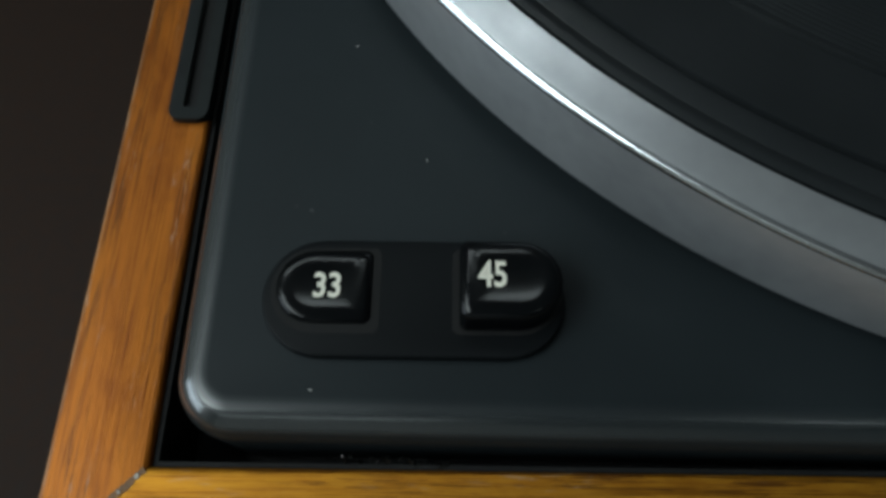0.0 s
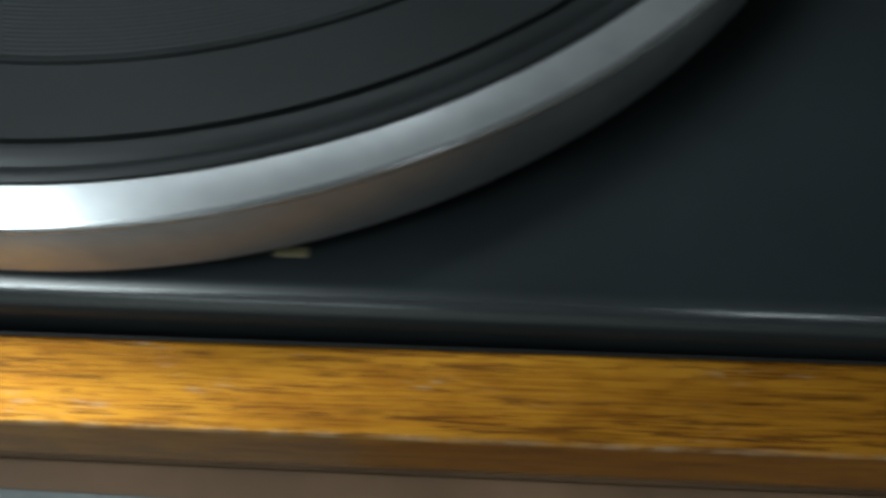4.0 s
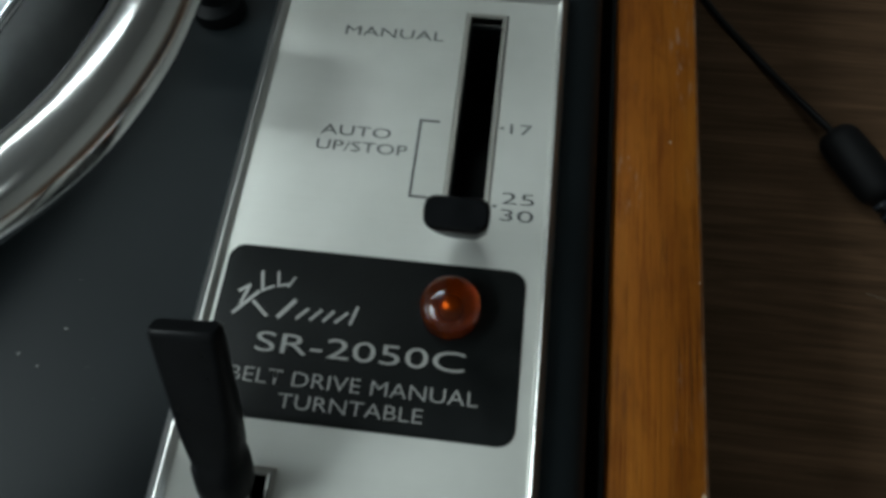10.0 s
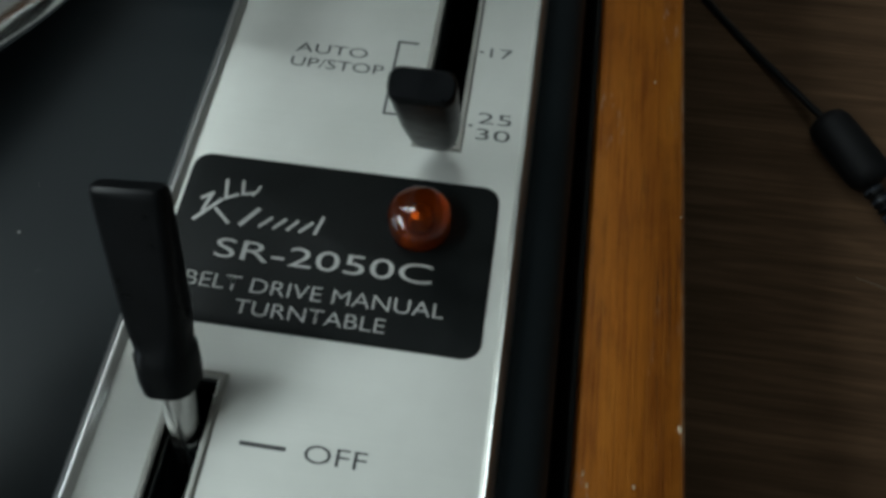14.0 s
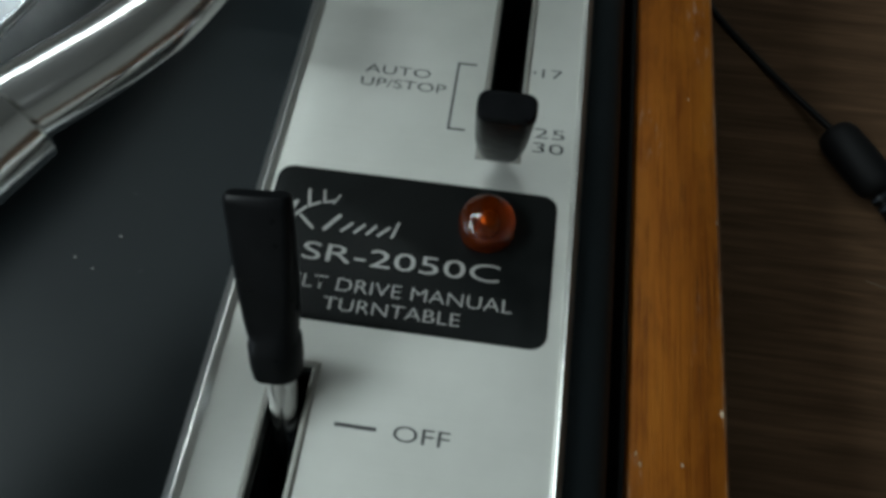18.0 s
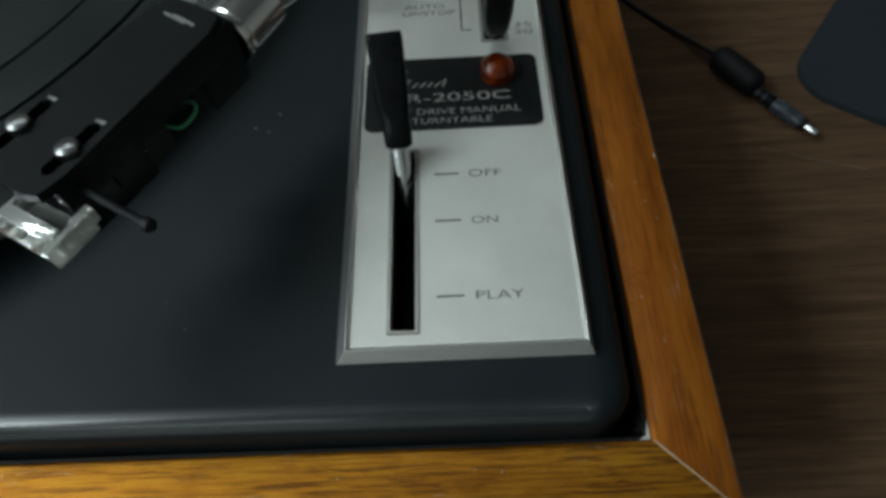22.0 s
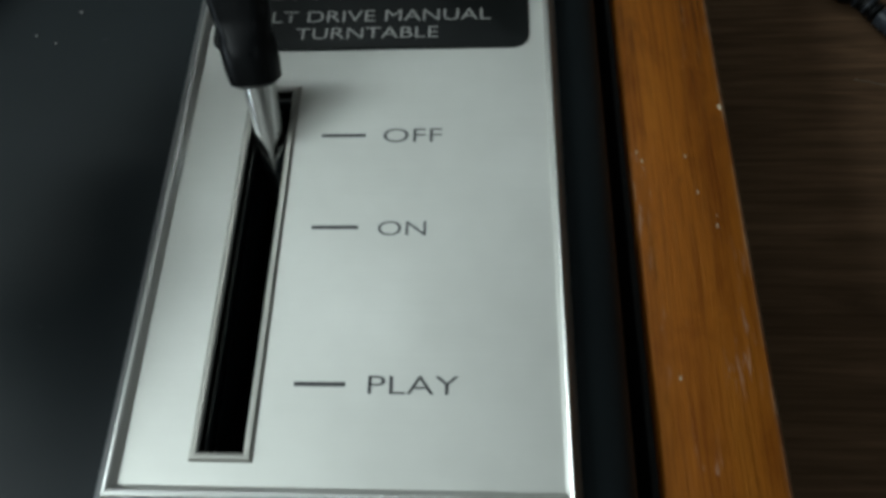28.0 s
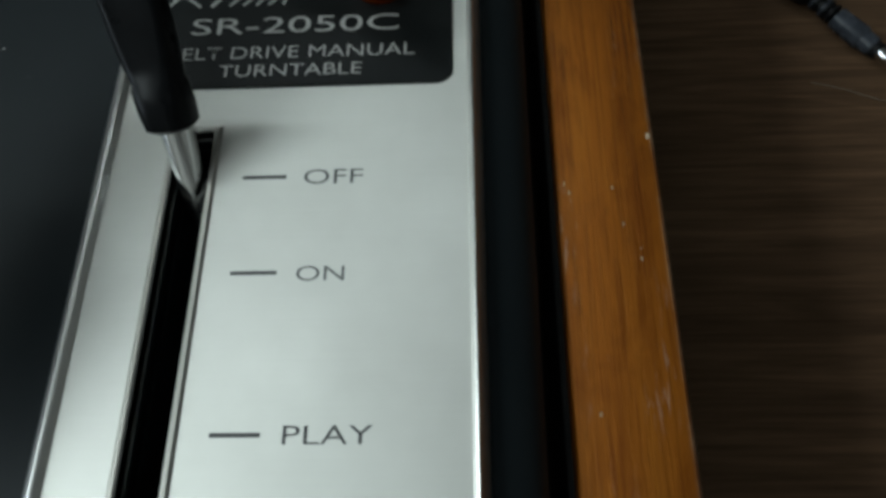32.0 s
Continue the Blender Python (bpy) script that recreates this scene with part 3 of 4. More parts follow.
def platter():
    body = [(0.008, 0.0018), (0.1629, 0.0016), (0.1638, 0.0024), (0.1639, 0.0170), (0.1636, 0.0178), (0.1631, 0.01815), (0.1571, 0.0187), (0.1566, 0.0188), (0.1562, 0.0185), (0.1560, 0.0158), (0.008, 0.0158)]
    p = fitted("platter", lathe(body, 256, closed=True), TURNED, "turned aluminium platter with a bright rim", 30)
    p.location = (*AXIS, 0)
    edge = link_mesh("rim_bevel", lathe([(0.16380, 0.01685), (0.16397, 0.01705), (0.16392, 0.01745), (0.16372, 0.01785), (0.16340, 0.01810), (0.16300, 0.01822), (0.16290, 0.01805)], 256), POLISHED, 60)
    edge.parent = p
    tagged(edge, "narrow polished bevel")
    hub = lathe([(0, DECK_TOP), (0.03, DECK_TOP), (0.03, 0.0009), (0, 0.0009)], 40)
    fitted("hub", hub, CHANNEL).location = (*AXIS, 0)
    prof = [(0.004, 0.0161), (0.1555, 0.0161), (0.1556, 0.0184), (0.1548, 0.0187), (0.1532, 0.0187), (0.1529, 0.0185), (0.1526, 0.0187)]
    prof += [(0.1490, 0.0187), (0.1487, 0.0178), (0.1481, 0.0178), (0.1478, 0.0189), (0.1332, 0.0189), (0.1329, 0.0179), (0.1321, 0.0179), (0.1317, 0.0186)]
    # fine grooved ribs inside
    for i in range(22):
        r = 0.1308 - 0.0010 * i
        prof += [(r, 0.0186), (r - 0.0003, 0.01845), (r - 0.0007, 0.01845)]
    prof += [(0.05, 0.0184), (0.004, 0.0184)]
    mat = link_mesh("rubber_mat", lathe(prof, 192), RUBBER, 60)
    mat.parent = p
    tagged(mat, "black rubber mat with concentric ribs")
    spin = link_mesh("spindle", lathe([(0, 0.016), (0.0036, 0.016), (0.0036, 0.030), (0.0026, 0.0325), (0, 0.033)], 24), CHROME)
    spin.parent = p


platter()


# speed selector
def d_shape(cx, cy, w, h, side, inset=0.0, n=10):
    """A key with one end round; side 1: round to the right."""
    r = h / 2 - inset
    pts = []
    xr = cx + side * (w / 2 - h / 2)
    for i in range(n + 1):
        a = radians(-90 + 180 * i / n)
        pts.append((xr + side * r * math.cos(a), cy + r * math.sin(a)))
    xf = cx - side * (w / 2 - inset)
    k = 0.0008
    pts += [(xf + side * k, cy + r), (xf, cy + r - k), (xf, cy - r + k), (xf + side * k, cy - r)]
    return pts


def speed_key(cx, cy, side, top, low, parent, digits, dx, dy, label):
    w, h = 0.0154, 0.0125
    rows = [[(x, y, low) for x, y in d_shape(cx, cy, w, h, side)]]
    for d, dz in ((0.0, 0.0013), (0.0003, 0.0006), (0.0008, 0.0002), (0.0013, 0.0), (0.0030, 0.00022), (0.0048, 0.00034)):
        rows.append([(x, y, top - dz) for x, y in d_shape(cx, cy, w, h, side, d)])
    key = fitted("speed_key", loft(rows), GLOSS, label, 40, parent)
    lettering(digits, dx - 0.0021, dx + 0.0021, dy - 0.0021, 0.0042, top + 0.0001, PRINT_WHITE, key, 0.02)


SPEED = fitted("speed_selector", slab(-0.3279, 0.0062, 0.0475, 0.0192, DECK_TOP - 0.0004, -0.0004, 0.0096, 0.0005, 8, 3), SELECTOR, "black rounded base of the speed keys")
speed_key(-0.3421, 0.0078, -1, 0.0006, -0.003, SPEED, "33", -0.3414, 0.0077, "pressed black speed key")
speed_key(-0.3131, 0.0072, 1, 0.0064, -0.003, SPEED, "45", -0.3161, 0.0077, "raised black speed key")
# dark sheet round each key stands in for the shaded recess
for kx, kside in ((-0.3418, -1), (-0.3133, 1)):
    ring = d_shape(kx, 0.0073, 0.0172, 0.0141, kside)
    fitted("key_gap_shade", loft([[(x, y, -0.0012) for x, y in ring], [(x, y, -0.00034) for x, y in ring]]), DARK, "", 38, SPEED)

# the lid channel let into the left rail
chan = plate(rrect(-0.3731, 0.1415, 0.0077, 0.1930, 0.0022, 4), [rect(-0.3743, -0.3716, 0.0478, 0.2350)], -0.03, WOOD_TOP + 0.0016)
fitted("lid_channel", chan, CHANNEL, "dark grey plastic channel let into the rail")
fitted("channel_floor", cuboid(-0.3742, -0.3717, 0.0479, 0.2349, -0.029, WOOD_TOP + 0.0004), DARK)


# control panel
def control_panel():
    pw, pl = 0.0518, 0.1449
    face = fitted("control_panel", plate(rect(0.0002, pw - 0.0002, 0.0002, pl - 0.0002), [rect(*LOW_SLOT), rect(*UP_SLOT)], DECK_TOP, 0), SATIN, "satin silver control panel")
    bevel = rim(0, pw, 0, pl, [(-0.0003, DECK_TOP), (-0.0003, 0.0001), (0.0003, 0.0008), (0.0006, 0.0009), (0.0009, 0.0008), (0.0028, -0.0014), (0.0029, DECK_TOP)])
    for v in bevel.verts:
        if v.co.x > pw:
            v.co.x = pw + (v.co.x - pw) * 0.62
    fitted("panel_rim", bevel, BRIGHT, "polished bevelled rim", 25, face)
    for s in (LOW_SLOT, UP_SLOT):
        fitted("slot_rim", rim(*s, [(0, -0.0015), (0.0, 0.00025), (0.0003, 0.0004), (0.0007, 0.0004), (0.0011, 0.00003)]), SLOT_EDGE, "dull raised slot edge", 25, face)
    z = 0.00004
    for body, x0, x1, y, h in (
        ("MANUAL", 0.0121, 0.0307, 0.1340, 0.0021), ("AUTO", 0.0115, 0.0239, 0.1122, 0.0020), ("UP/STOP", 0.0112, 0.0272, 0.1091, 0.0020),
        ("17", 0.0446, 0.0484, 0.1154, 0.0020), ("25", 0.0442, 0.0497, 0.1018, 0.0021), ("30", 0.0442, 0.0497, 0.0987, 0.0021),
        ("OFF", 0.0284, 0.0367, 0.0462, 0.0023), ("ON", 0.0285, 0.0349, 0.0318, 0.0021), ("PLAY", 0.0286, 0.0395, 0.0110, 0.0022),
    ):
        lettering(body, x0, x1, y, h, z, PRINT_BLACK, face, -0.006)
    for y in (0.0474, 0.0330, 0.0121):
        bar([(0.0199, y), (0.0256, y)], 0.00055, z, PRINT_BLACK, face)
    bar([(0.0320, 0.1166), (0.0288, 0.1166), (0.0288, 0.1016), (0.0316, 0.1016)], 0.00042, z, PRINT_BLACK, face)
    for y in (0.1164, 0.1012):
        bar([(0.0430, y), (0.0433, y)], 0.0004, z, PRINT_BLACK, face)
    # the black name plate
    cx, cy, w, h = 0.0252, 0.0763, 0.0484, 0.0273
    nameplate = fitted("name_plate", slab(cx, cy, w, h, 0.00001, 0.0003, 0.0026, 0.0001, 6, 2), PLATE, "black name plate with silver lettering", 38, face)
    z = 0.00034
    ob = lettering("SR-2050C", 0.0086, 0.0411, 0.0727, 0.0031, z, PRINT_SILVER, player, -0.004)
    ob.matrix_parent_inverse = HOME
    for o2 in (lettering("BELT DRIVE MANUAL", 0.0056, 0.0436, 0.0679, 0.0022, z, PRINT_SILVER, player, -0.010), lettering("TURNTABLE", 0.0139, 0.0357, 0.0646, 0.0021, z, PRINT_SILVER, player, -0.010)):
        o2.matrix_parent_inverse = HOME
    marks = [
        ([(0.0042, 0.0812), (0.0056, 0.0822), (0.0048, 0.0792)], 0.0007), ([(0.0040, 0.0776), (0.0072, 0.0812)], 0.0008), ([(0.0068, 0.0796), (0.0092, 0.0776)], 0.0007),
        ([(0.0072, 0.0846), (0.0078, 0.0816), (0.0094, 0.0824)], 0.0007), ([(0.0098, 0.0848), (0.0102, 0.0826), (0.0118, 0.0830)], 0.0006), ([(0.0126, 0.0842), (0.0118, 0.0826)], 0.0005),
    ]
    marks = [([(x, y + 0.0008) for x, y in pts], w * 0.68) for pts, w in marks]
    for pts, w in marks:
        o2 = bar(pts, w, z, PRINT_SILVER, player, "emblem_stroke")
        o2.matrix_parent_inverse = HOME
    x = 0.0112
    for k, wd in enumerate((0.0026, 0.0019, 0.0018, 0.0016, 0.0020, 0.0010)):
        tall = 0.0026 if k in (0, 5) else 0.0015
        o2 = bar([(x + 0.0001, 0.0785), (x + wd * 0.8, 0.0785 + tall)], 0.00048 if k else 0.0007, z, PRINT_SILVER, player, "script_stroke")
        o2.matrix_parent_inverse = HOME
        x += wd + 0.0003
    return face


PANEL = control_panel()


# pilot lamp
def pilot_lamp():
    cx, cy = 0.0380, 0.0824
    prof = [(0.0047, 0.0003), (0.0047, 0.0030)]
    for i in range(1, 8):
        a = radians(90 * i / 7)
        prof.append((0.0014 + 0.0033 * math.cos(a) if i < 7 else 0.0, 0.0030 + 0.0022 * math.sin(a)))
    dome = fitted("pilot_lamp", lathe([(0, 0.0007)] + prof, 40, cx, cy), AMBER, "amber plastic pilot lamp, unlit", 50)
    # reflecting disc added: the amber is too dark over the black plate
    fitted("dome_reflector", lathe([(0, 0.0003), (0.0044, 0.0003), (0.0044, 0.00055), (0, 0.00055)], 32, cx, cy), BRASS, "metal disc added under the dome to brighten the amber", 38, dome)
    bulb = [(0, 0.0008), (0.0016, 0.0008), (0.0016, 0.002), (0.0011, 0.0028), (0, 0.0032)]
    fitted("bulb", lathe(bulb, 20, cx, cy), BRIGHT, "", 38, dome)


pilot_lamp()


# the two levers
def paddle(name, base, tip, widths, label):
    """A flattened finger grip from base to tip; widths: (along, width, thickness)."""
    a, b = Vector(base), Vector(tip)
    d = (b - a).normalized()
    across = Vector((1, 0, 0))
    across = (across - d * across.dot(d)).normalized()
    thick = d.cross(across)
    length = (b - a).length
    rows = []
    for s, w, t in widths:
        c = a + d * (s * length)
        rows.append([c + across * x + thick * y for x, y in rrect(0, 0, w, t, min(w, t) * 0.36, 4)])
    return fitted(name, loft(rows), KEY, label, 45)


grip = paddle("cueing_lever", (0.0113, 0.0524, 0.0055), (0.0094, 0.0690, 0.0278), (
    (0.0, 0.0050, 0.0050), (0.02, 0.0066, 0.0066), (0.10, 0.0070, 0.0070), (0.22, 0.0070, 0.0066), (0.24, 0.0064, 0.0056), (0.34, 0.0074, 0.0048), (0.5, 0.0081, 0.0042), (0.95, 0.0087, 0.0030), (0.985, 0.0086, 0.0028), (1.0, 0.0080, 0.0022)), "black plastic cueing lever leaning back")
fitted("lever_rod", tube([(0.0113, 0.0540, 0.0074), (0.0115, 0.0521, 0.0046), (0.0119, 0.0486, 0.0004), (0.0120, 0.0442, -0.0060), (0.0120, 0.0400, -0.0150)], [0.0020, 0.0023, 0.0021, 0.0018, 0.0012]), CHROME, "polished steel rod", 38, grip)
knob = paddle("stop_slider", (0.0384, 0.0952, 0.0044), (0.0387, 0.0858, 0.0288), (
    (0.0, 0.0044, 0.0034), (0.03, 0.0058, 0.0042), (0.08, 0.0066, 0.0044), (0.18, 0.0074, 0.0044), (0.32, 0.0080, 0.0042), (0.45, 0.0082, 0.0042), (0.95, 0.0081, 0.0043), (0.985, 0.0080, 0.0041), (1.0, 0.0073, 0.0034)), "black plastic slider grip leaning forward")
fitted("slider_stem", tube([(0.0384, 0.0960, 0.0056), (0.0384, 0.0993, -0.0060), (0.0384, 0.1010, -0.0200)], 0.0013, 10), CABLE, "", 38, knob)


# tonearm
ARM_Z = 0.037
COLLAR = Vector((-0.0237, 0.0582, ARM_Z))
BACK = Vector((0.440, 0.898, 0))
AX = Vector((-0.520, -0.854, 0))
SD = Vector((0.854, -0.520, 0))
ARM_PLAN = ((-0.0174, 0.0710), (-0.0128, 0.0766), (-0.0082, 0.0826), (-0.0044, 0.0897), (-0.0014, 0.1000), (-0.0004, 0.1100), (0.0000, 0.1210), (0.0002, 0.1350), (0.0006, 0.1600), (0.0020, 0.1850), (0.0058, 0.2080), (0.0100, 0.2260), (0.0135, 0.2420))
ARM_PTS = [(x, y, ARM_Z) for x, y in ARM_PLAN]


def at_shell(a, s, z):
    return COLLAR + AX * (a + 0.0005) + SD * (s - 0.0018) + Vector((0, 0, z - ARM_Z))


def shell_box(a0, a1, s0, s1, z0, z1, bevel=0.0006, taper=0.0):
    bm = cuboid(a0, a1, s0, s1, z0, z1, bevel)
    for v in bm.verts:
        k = 1 - taper * (a1 - v.co.x) / (a1 - a0)
        v.co = at_shell(v.co.x, v.co.y * k, v.co.z)
    return bm


def tonearm():
    arm = fitted("tonearm", tube(smooth_path(ARM_PTS, 6), 0.0045, 28), CHROME, "chromed tonearm tube resting on its clip")
    turned = Vector((BACK.y, -BACK.x, 0))
    n = 36
    rows = []
    for s, r in ((-0.0142, 0.0040), (-0.0141, 0.0058), (-0.0136, 0.0064), (-0.0022, 0.0064), (-0.0018, 0.0061), (-0.0014, 0.0061), (-0.0010, 0.0066), (-0.0002, 0.0066), (0.0002, 0.0062), (0.0003, 0.0040)):
        c = COLLAR - BACK * s
        rows.append([c + (turned * math.cos(2 * math.pi * k / n) + Vector((0, 0, 1)) * math.sin(2 * math.pi * k / n)) * r for k in range(n)])
    fitted("collar", loft(rows), CHROME, "chromed locking collar", 30, arm)
    # headshell: a top plate with two slots, a block by the collar
    top, low = 0.0472, 0.0450
    hs = [(at_shell(a, s, 0).x, at_shell(a, s, 0).y) for a, s in ((0.002, -0.0062), (0.0075, -0.0082), (0.047, -0.0098), (0.0525, -0.0088), (0.0535, -0.006), (0.0535, 0.006), (0.0525, 0.0088), (0.047, 0.0098), (0.0075, 0.0082), (0.002, 0.0062))]
    holes = []
    for s in (-0.0063, 0.0063):
        holes.append([(at_shell(a, s + b, 0).x, at_shell(a, s + b, 0).y) for a, b in ((0.0365, -0.0014), (0.0480, -0.0014), (0.0490, 0), (0.0480, 0.0014), (0.0365, 0.0014), (0.0355, 0))])
    fitted("headshell", plate(hs, holes, low, top), SHELL, "black enamelled headshell with two screw slots", 38, arm)
    for s in (-1, 1):
        fitted("shell_flange", shell_box(0.003, 0.050, s * 0.0093 - 0.0007, s * 0.0093 + 0.0007, 0.0390, low + 0.0003, 0.0003, 0.22), SHELL, "", 38, arm)
    fitted("shell_block", shell_box(0.0003, 0.0125, -0.0072, 0.0072, 0.0290, low + 0.0001, 0.0012), SHELL, "black block behind the cartridge", 38, arm)
    fitted("cartridge", shell_box(0.031, 0.0495, -0.0078, 0.0078, 0.0292, low - 0.0001, 0.001), KEY, "black cartridge body", 38, arm)
    fitted("cartridge_mount", shell_box(0.0245, 0.0312, -0.0068, 0.0068, 0.0300, 0.0385, 0.0006), CHANNEL, "", 38, arm)
    for s in (-0.0063, 0.0063):
        c = at_shell(0.0427, s, 0)
        fitted("screw", lathe([(0, low), (0.0021, low + 0.001), (0.0023, top + 0.0002), (0.0021, top + 0.0011), (0.0014, top + 0.0015), (0, top + 0.0016)], 20, c.x, c.y), STEEL, "dull steel screw head", 38, arm)
    for u0, u1, v in ((0.0065, 0.0105, -0.0012), (0.0062, 0.0100, 0.0010)):
        p0, p1 = at_shell(u0, v - 0.003, 0), at_shell(u0 + 0.0006, v + 0.003, 0)
        fitted("printed_mark", loft([[(p0.x, p0.y, top + 0.00002), (p1.x, p1.y, top + 0.00002), (p1.x + AX.x * 0.0007, p1.y + AX.y * 0.0007, top + 0.00002), (p0.x + AX.x * 0.0007, p0.y + AX.y * 0.0007, top + 0.00002)], [(p0.x, p0.y, top + 0.00005), (p1.x, p1.y, top + 0.00005), (p1.x + AX.x * 0.0007, p1.y + AX.y * 0.0007, top + 0.00005), (p0.x + AX.x * 0.0007, p0.y + AX.y * 0.0007, top + 0.00005)]]), PRINT_DIM, "pale printed mark", 38, arm)
    # finger lift
    fl = [at_shell(0.0460, 0.0080, 0.0428), at_shell(0.0463, 0.0125, 0.0426), at_shell(0.0468, 0.0204, 0.0438), at_shell(0.0473, 0.0284, 0.0455)]
    fitted("finger_lift", tube(fl, [0.0009, 0.0008, 0.0008, 0.0009], 12), SHELL, "thin black finger lift", 38, arm)
    e = fl[-1]
    fitted("lift_tip", tube([e + SD * d for d in (-0.0012, -0.0006, 0.0008, 0.0016)], [0.0006, 0.0013, 0.0013, 0.0005], 12), CABLE, "black rubber tip", 38, arm)
    # tag wire loops
    loop = smooth_path([(-0.0325, 0.0425, 0.0335), (-0.0284, 0.0407, 0.0360), (-0.0268, 0.0368, 0.0370), (-0.0292, 0.0332, 0.0366), (-0.0341, 0.0350, 0.0358), (-0.0375, 0.0352, 0.0340)], 6)
    fitted("tag_wire", tube(loop, 0.00040, 8), GREEN, "thin green tag wire", 38, arm)
    for s in (0.004, -0.004):
        pts = smooth_path([at_shell(0.0125, s - 0.002, 0.034), at_shell(0.0165, s + 0.0015, 0.035), at_shell(0.0200, s + 0.0026, 0.0368), at_shell(0.0240, s + 0.0006, 0.0360), at_shell(0.0262, s - 0.002, 0.0345)], 5)
        fitted("tag_wire", tube(pts, 0.00042, 8), DARK, "thin dark tag wire", 38, arm)
    fitted("stylus_lever", shell_box(0.0335, 0.0400, 0.0077, 0.0094, 0.0345, 0.0420, 0.0004), CHANNEL, "dark grey stylus lever", 38, arm)
    # small steel pieces put in for the glint at each slot's end
    for s in (-0.0063, 0.0063):
        for a0, a1 in ((0.0346, 0.0354),):
            fitted("slot_glint", shell_box(a0, a1, s - 0.0012, s + 0.0012, top - 0.0006, top + 0.0002, 0.0002), STEEL, "steel sliver standing in for a glint at the slot end", 38, arm)
    # clear stylus guard: an upright front, a floor, a lip and two cheeks
    for name, a0, a1, s0, s1, z0, z1 in (
        ("stylus_guard", 0.0558, 0.0570, 0.0006, 0.0136, 0.0385, 0.0428), ("guard_floor", 0.0505, 0.0590, 0.0006, 0.0136, 0.0374, 0.0386), ("guard_lip", 0.0546, 0.0576, 0.0008, 0.0132, 0.0418, 0.0431),
        ("guard_cheek", 0.0500, 0.0592, -0.0006, 0.0007, 0.0374, 0.0420), ("guard_cheek", 0.0495, 0.0592, 0.0135, 0.0149, 0.0376, 0.0424), ("guard_rib", 0.0569, 0.0588, 0.0040, 0.0049, 0.0386, 0.0412), ("guard_rib", 0.0569, 0.0592, 0.0088, 0.0096, 0.0386, 0.0406), ("guard_tab", 0.0480, 0.0525, 0.0118, 0.0137, 0.0380, 0.0415),
    ):
        fitted(name, shell_box(a0, a1, s0, s1, z0, z1, 0.0004), CLEAR, "clear plastic stylus guard" if name == "stylus_guard" else "clear plastic", 38, arm)
    # pivot
    px, py = 0.0135, 0.2450
    fitted("pivot_post", lathe([(0, DECK_TOP), (0.021, DECK_TOP), (0.021, 0.006), (0.019, 0.008), (0.011, 0.009), (0.011, 0.030), (0, 0.030)], 40, px, py), SHELL, "black pivot post", 38, arm)
    fitted("pivot_housing", slab(px, py, 0.026, 0.024, 0.0295, 0.0460, 0.004, 0.0015), CHROME, "chromed pivot housing", 38, arm)
    return arm


tonearm()


def arm_rest():
    post = fitted("arm_rest", lathe([(0, DECK_TOP), (0.0050, DECK_TOP), (0.0050, 0.001), (0.0032, 0.0022), (0.0032, 0.0285), (0, 0.0285)], 28, -0.0140, 0.1390), SHELL, "black arm rest post")
    fitted("rest_clip", slab(-0.0035, 0.1337, 0.0240, 0.0150, 0.0270, 0.0318, 0.001, 0.0008), KEY, "black plastic clip holding the tube", 38, post)
    fitted("clip_cheek", slab(-0.0052, 0.1337, 0.0026, 0.0140, 0.0310, 0.0405, 0.0006, 0.0005), KEY, "", 38, post)
    fitted("clip_cheek", slab(0.0066, 0.1337, 0.0036, 0.0150, 0.0310, 0.0430, 0.0008, 0.0008), KEY, "", 38, post)
    fitted("clip_latch", slab(0.0010, 0.1343, 0.0150, 0.0135, 0.0402, 0.0438, 0.001, 0.0012), KEY, "", 38, post)
    fitted("lift_bar", slab(-0.0185, 0.1360, 0.0080, 0.0080, 0.0180, 0.0230, 0.0008, 0.0006), CHANNEL, "dark grey lift bar", 38, post)


arm_rest()

# ---- things on the table ----
def loose(name, bm, mat, owner, label=""):
    ob = link_mesh(name, bm, mat)
    ob.parent = owner
    ob.matrix_parent_inverse = Matrix.Translation(owner.location).inverted()
    return tagged(ob, label)


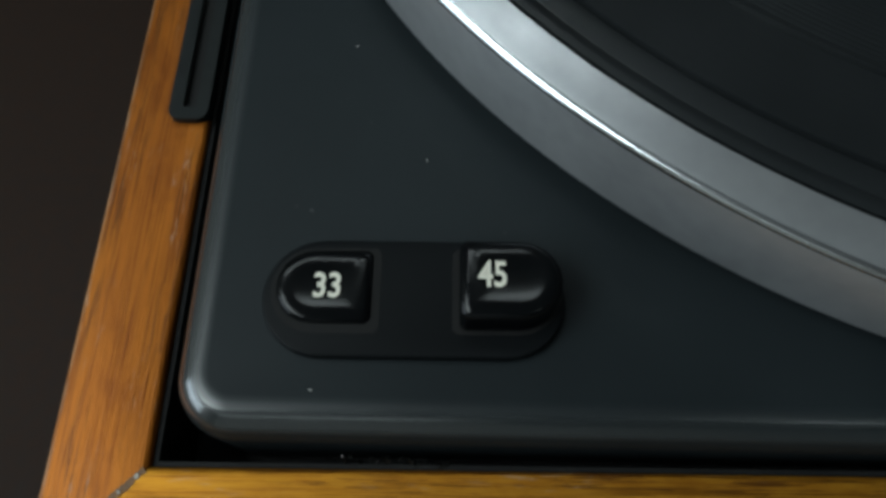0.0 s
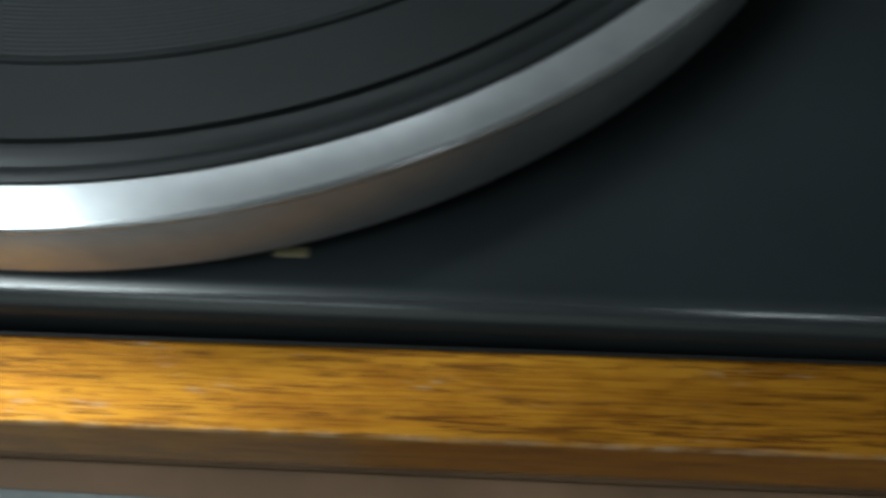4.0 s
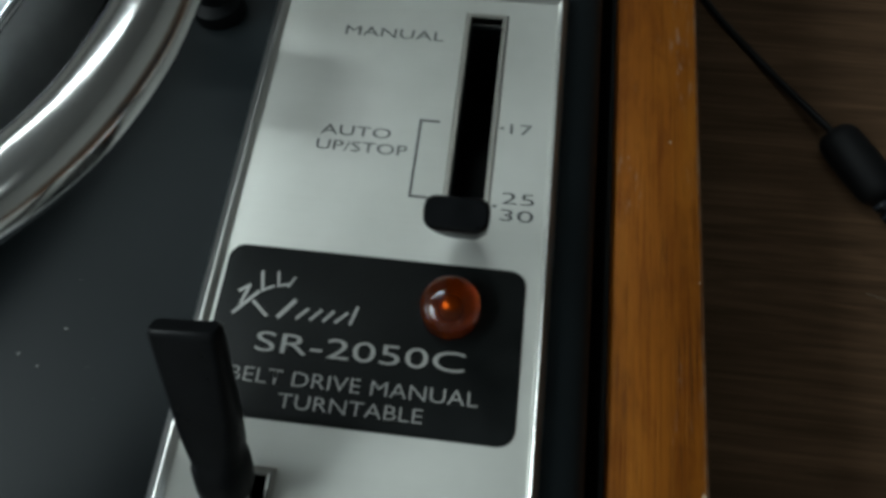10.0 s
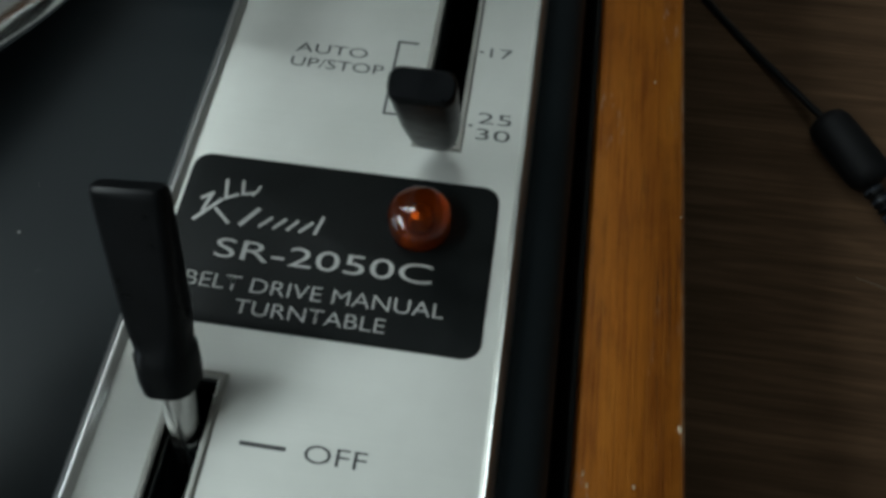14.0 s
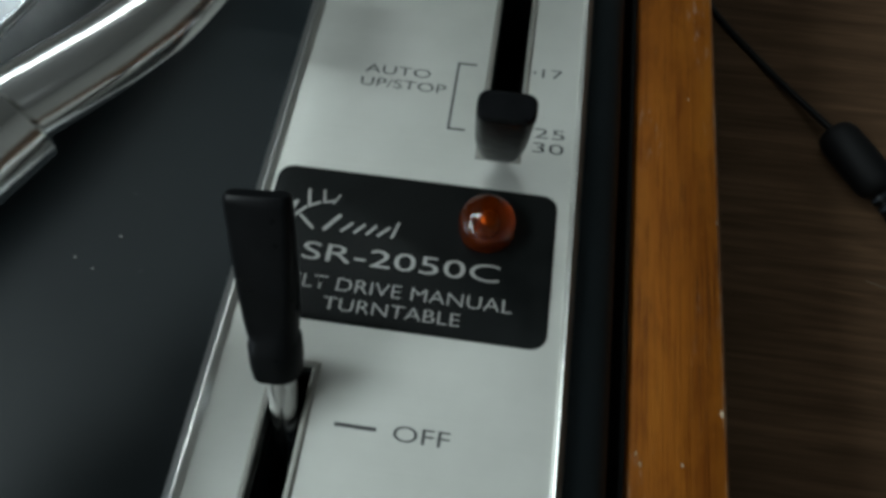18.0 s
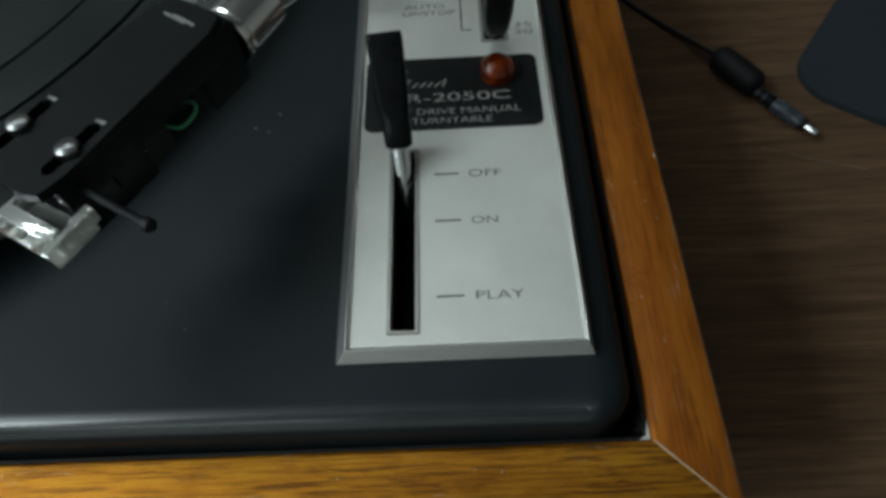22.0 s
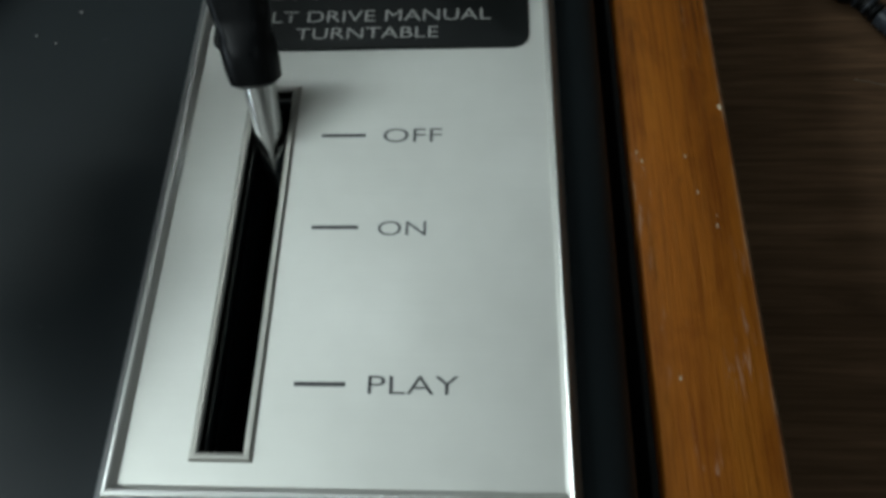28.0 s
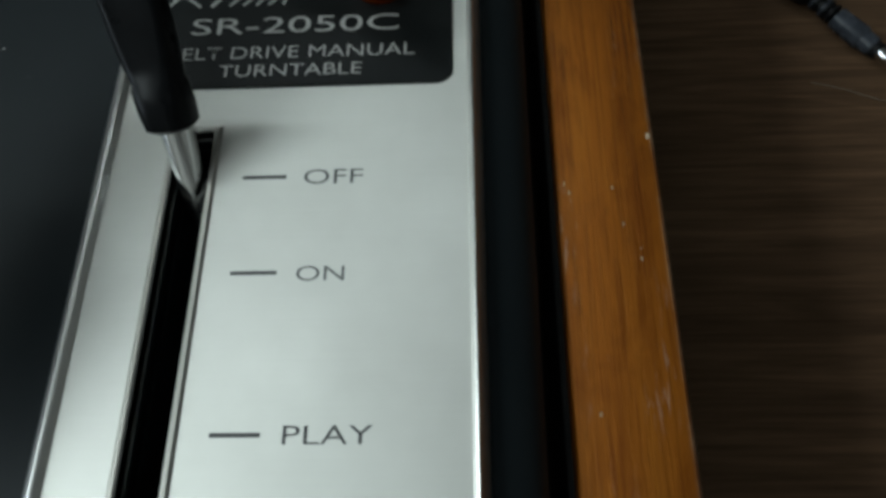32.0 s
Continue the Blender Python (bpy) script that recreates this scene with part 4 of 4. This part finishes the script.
def power_lead():
    lead = thing("power_lead", "black lead with bead and grey plug on the table", "cable", at=(0.1510, 0.1830, TABLE))
    z = TABLE + 0.0066
    cord = smooth_path([(0.1510, 0.1830, z), (0.1400, 0.2010, z - 0.0035), (0.1295, 0.2165, z - 0.0052), (0.1142, 0.2385, z - 0.0054), (0.1020, 0.2660, z - 0.0054), (0.0980, 0.3030, z - 0.0054), (0.0900, 0.3600, z - 0.0054), (0.0400, 0.4200, z - 0.0054), (-0.0600, 0.4500, z - 0.0054)], 8)
    loose("cord", tube(cord, 0.0012, 10), CABLE, lead, "thin black cord")
    a, b = Vector((0.1505, 0.1840, z)), Vector((0.1645, 0.1608, z))
    d = b - a
    rows = [(0.0, 0.0020), (0.02, 0.0042), (0.07, 0.0057), (0.16, 0.0064), (0.5, 0.0066), (0.84, 0.0064), (0.93, 0.0056), (0.98, 0.0042), (1.0, 0.0024)]
    loose("ferrite_bead", tube([a + d * s for s, r in rows], [r for s, r in rows], 24), CABLE, lead, "black moulded ferrite bead")
    # ribbed boot, then a flattened body and a bright tip
    way = (Vector((0.1838, 0.1330, 0)) - Vector((0.1645, 0.1608, 0))).normalized()
    side = Vector((way.y, -way.x, 0))
    base = Vector((0.1643, 0.1612, TABLE + 0.0040))

    def section(s, w, h):
        c = base + way * s
        return [c + side * u + Vector((0, 0, v)) for u, v in rrect(0, 0, w, h, min(w, h) * 0.42, 4)]

    rows = []
    for i in range(5):
        g = 0.0003 * i
        for s, w in ((0.0, 0.0034 + g), (0.0003, 0.0050 + g), (0.0011, 0.0050 + g), (0.0014, 0.0034 + g)):
            rows.append(section(0.0019 * i + s, w, w * 0.95))
    loose("strain_relief", loft(rows), CABLE, lead, "black ribbed boot")
    for s0 in (0.0010, 0.0048):
        loose("rib", loft([section(s0, 0.0050, 0.0048), section(s0 + 0.0002, 0.0058, 0.0054), section(s0 + 0.0009, 0.0058, 0.0054), section(s0 + 0.0011, 0.0050, 0.0048)]), PLUG, lead, "grey rib")
    loose("plug_body", loft([section(0.0098, 0.0054, 0.0048), section(0.0101, 0.0066, 0.0060), section(0.0200, 0.0070, 0.0063), section(0.0206, 0.0066, 0.0058), section(0.0207, 0.0061, 0.0054), section(0.0248, 0.0059, 0.0052), section(0.0252, 0.0050, 0.0044)]), PLUG, lead, "grey plastic plug body")
    loose("plug_collar", tube([base + way * s for s in (0.0250, 0.0252, 0.0272, 0.0274)], [0.0022, 0.0026, 0.0026, 0.0021], 16), CABLE, lead, "black collar before the tip")
    tip = [base + way * s for s in (0.0273, 0.0322, 0.0330, 0.0332)]
    loose("plug_tip", tube(tip, [0.0018, 0.0018, 0.0015, 0.0009], 16), CHROME, lead, "bright metal plug tip")


power_lead()


def small_plug():
    p = thing("loose_plug", "small black lead end lying before the plinth's front rail", "cable", at=(-0.342, -0.037, TABLE))
    z = TABLE + 0.0056
    pts, rad = [], []
    for i in range(7):
        for s, r in ((0.0, 0.0026), (0.12, 0.0036), (0.6, 0.0036), (0.7, 0.0026)):
            pts.append((-0.3700 + 0.0040 * (i + s), -0.0384 + 0.0002 * i, z))
            rad.append(r)
    loose("strain_relief", tube(pts, rad, 14), CABLE, p)
    loose("plug_body", tube([(-0.3420, -0.0370, z), (-0.3415, -0.0370, z), (-0.3285, -0.0365, z), (-0.3275, -0.0365, z)], [0.003, 0.0038, 0.0036, 0.0026], 16), PLUG, p, "grey plug body")
    loose("plug_tip", tube([(-0.3275, -0.0365, z), (-0.3215, -0.0363, z)], 0.0022, 12), CABLE, p)
    loose("cord", tube(smooth_path([(-0.3700, -0.0384, z), (-0.3870, -0.0412, z - 0.0015), (-0.4010, -0.0480, z - 0.0026), (-0.4100, -0.0700, z - 0.0039), (-0.4150, -0.1300, z - 0.0039), (-0.4160, -0.2700, z - 0.0039)], 6), 0.0017, 10), CABLE, p)


small_plug()

pad = link_mesh("cloth_pad", slab(0, 0, 0.160, 0.160, 0, 0.004, 0.022, 0.0012, 8, 3), FELT)
pad.location, pad.rotation_euler = (0.2915, 0.1830, TABLE), (0, 0, radians(-37))
tagged(pad, "dark blue-grey cloth pad lying on the table", "pad")

# board added, its lighter colour gives the bright strip before the plinth
mat = link_mesh("front_strip_board", slab(0, 0, 0.485, 0.255, 0, 0.0012, 0.004, 0.0004, 4, 2), CARD)
mat.location = (-0.1625, -0.1590, TABLE)
tagged(mat, "added brown board standing in for the brighter table strip before the plinth", "mat")

sheet = link_mesh("paper_sheet", slab(0, 0, 0.24, 0.21, 0, 0.0006, 0.001, 0.0002, 3, 2), SHEET)
sheet.location, sheet.rotation_euler = (-0.2750, -0.1448, TABLE + 0.0012), (0, 0, radians(-0.6))
tagged(sheet, "pale grey sheet lying on the table before the plinth", "sheet")

hair = link_mesh("thread", tube(smooth_path([(0.159, 0.1308, TABLE + 0.0003), (0.168, 0.1282, TABLE + 0.0003), (0.179, 0.1235, TABLE + 0.0003), (0.200, 0.1165, TABLE + 0.0003)], 5), 0.00011, 6), THREAD)
tagged(hair, "thin brown thread lying on the dark table", "thread")


def dust():
    rng = random.Random(5)
    bm = bmesh.new()
    spots = [(-0.0258, 0.0668), (-0.0232, 0.0732), (-0.0295, 0.0684), (-0.3264, 0.0318), (-0.3431, -0.0081), (-0.2500, -0.0056)]
    while len(spots) < 10:
        x, y = rng.uniform(-0.35, -0.004), rng.uniform(-0.008, 0.13)
        if math.hypot(x - AXIS[0], y - AXIS[1]) > 0.1655 and not (-0.353 < x < -0.301 and -0.006 < y < 0.019):
            spots.append((x, y))
    for i, (x, y) in enumerate(spots):
        r = rng.uniform(0.00007, 0.00015) if i > 6 else 0.0002
        m = Matrix.Translation((x, y, DECK_TOP + r * 0.4)) @ Matrix.Diagonal((r * rng.uniform(0.8, 1.8), r, r * 0.6, 1))
        bmesh.ops.create_icosphere(bm, subdivisions=1, radius=1, matrix=m)
    ob = link_mesh("dust", bm, DUST)
    tagged(ob, "pale dust specks on the black deck", "dust", kind="stuff")


dust()


def glue_crumbs():
    rng = random.Random(11)
    bm = bmesh.new()
    for x, y in ((-0.3382, -0.0171), (-0.3355, -0.0173), (-0.3328, -0.0174), (-0.3289, -0.0171), (-0.3262, -0.0174), (-0.3234, -0.0176), (0.0628, -0.0160), (0.0643, -0.0157), (0.0639, -0.0140), (0.0645, -0.0125)):
        for k in range(3):
            r = rng.uniform(0.0003, 0.0007)
            m = Matrix.Translation((x + rng.uniform(-0.001, 0.001), y + rng.uniform(-0.0004, 0.0006), -0.0302 + 0.0164 + rng.uniform(-0.001, 0.001))) @ Matrix.Rotation(rng.uniform(0, 3), 4, (0.4, 0.3, 0.8)) @ Matrix.Diagonal((r * 1.8, r * 0.8, r * 0.6, 1))
            bmesh.ops.create_icosphere(bm, subdivisions=1, radius=1, matrix=m)
    tagged(fitted("glue_crumbs", bm, CRUMB), "clear dried glue crumbs in the gap", kind="stuff")


glue_crumbs()
fleck = fitted("paper_fleck", slab(-0.1540, -0.0045, 0.0064, 0.0020, DECK_TOP + 0.00002, DECK_TOP + 0.0004, 0.0005, 0.0001, 3, 2), FLECK, "small yellowish fleck under the platter's edge")
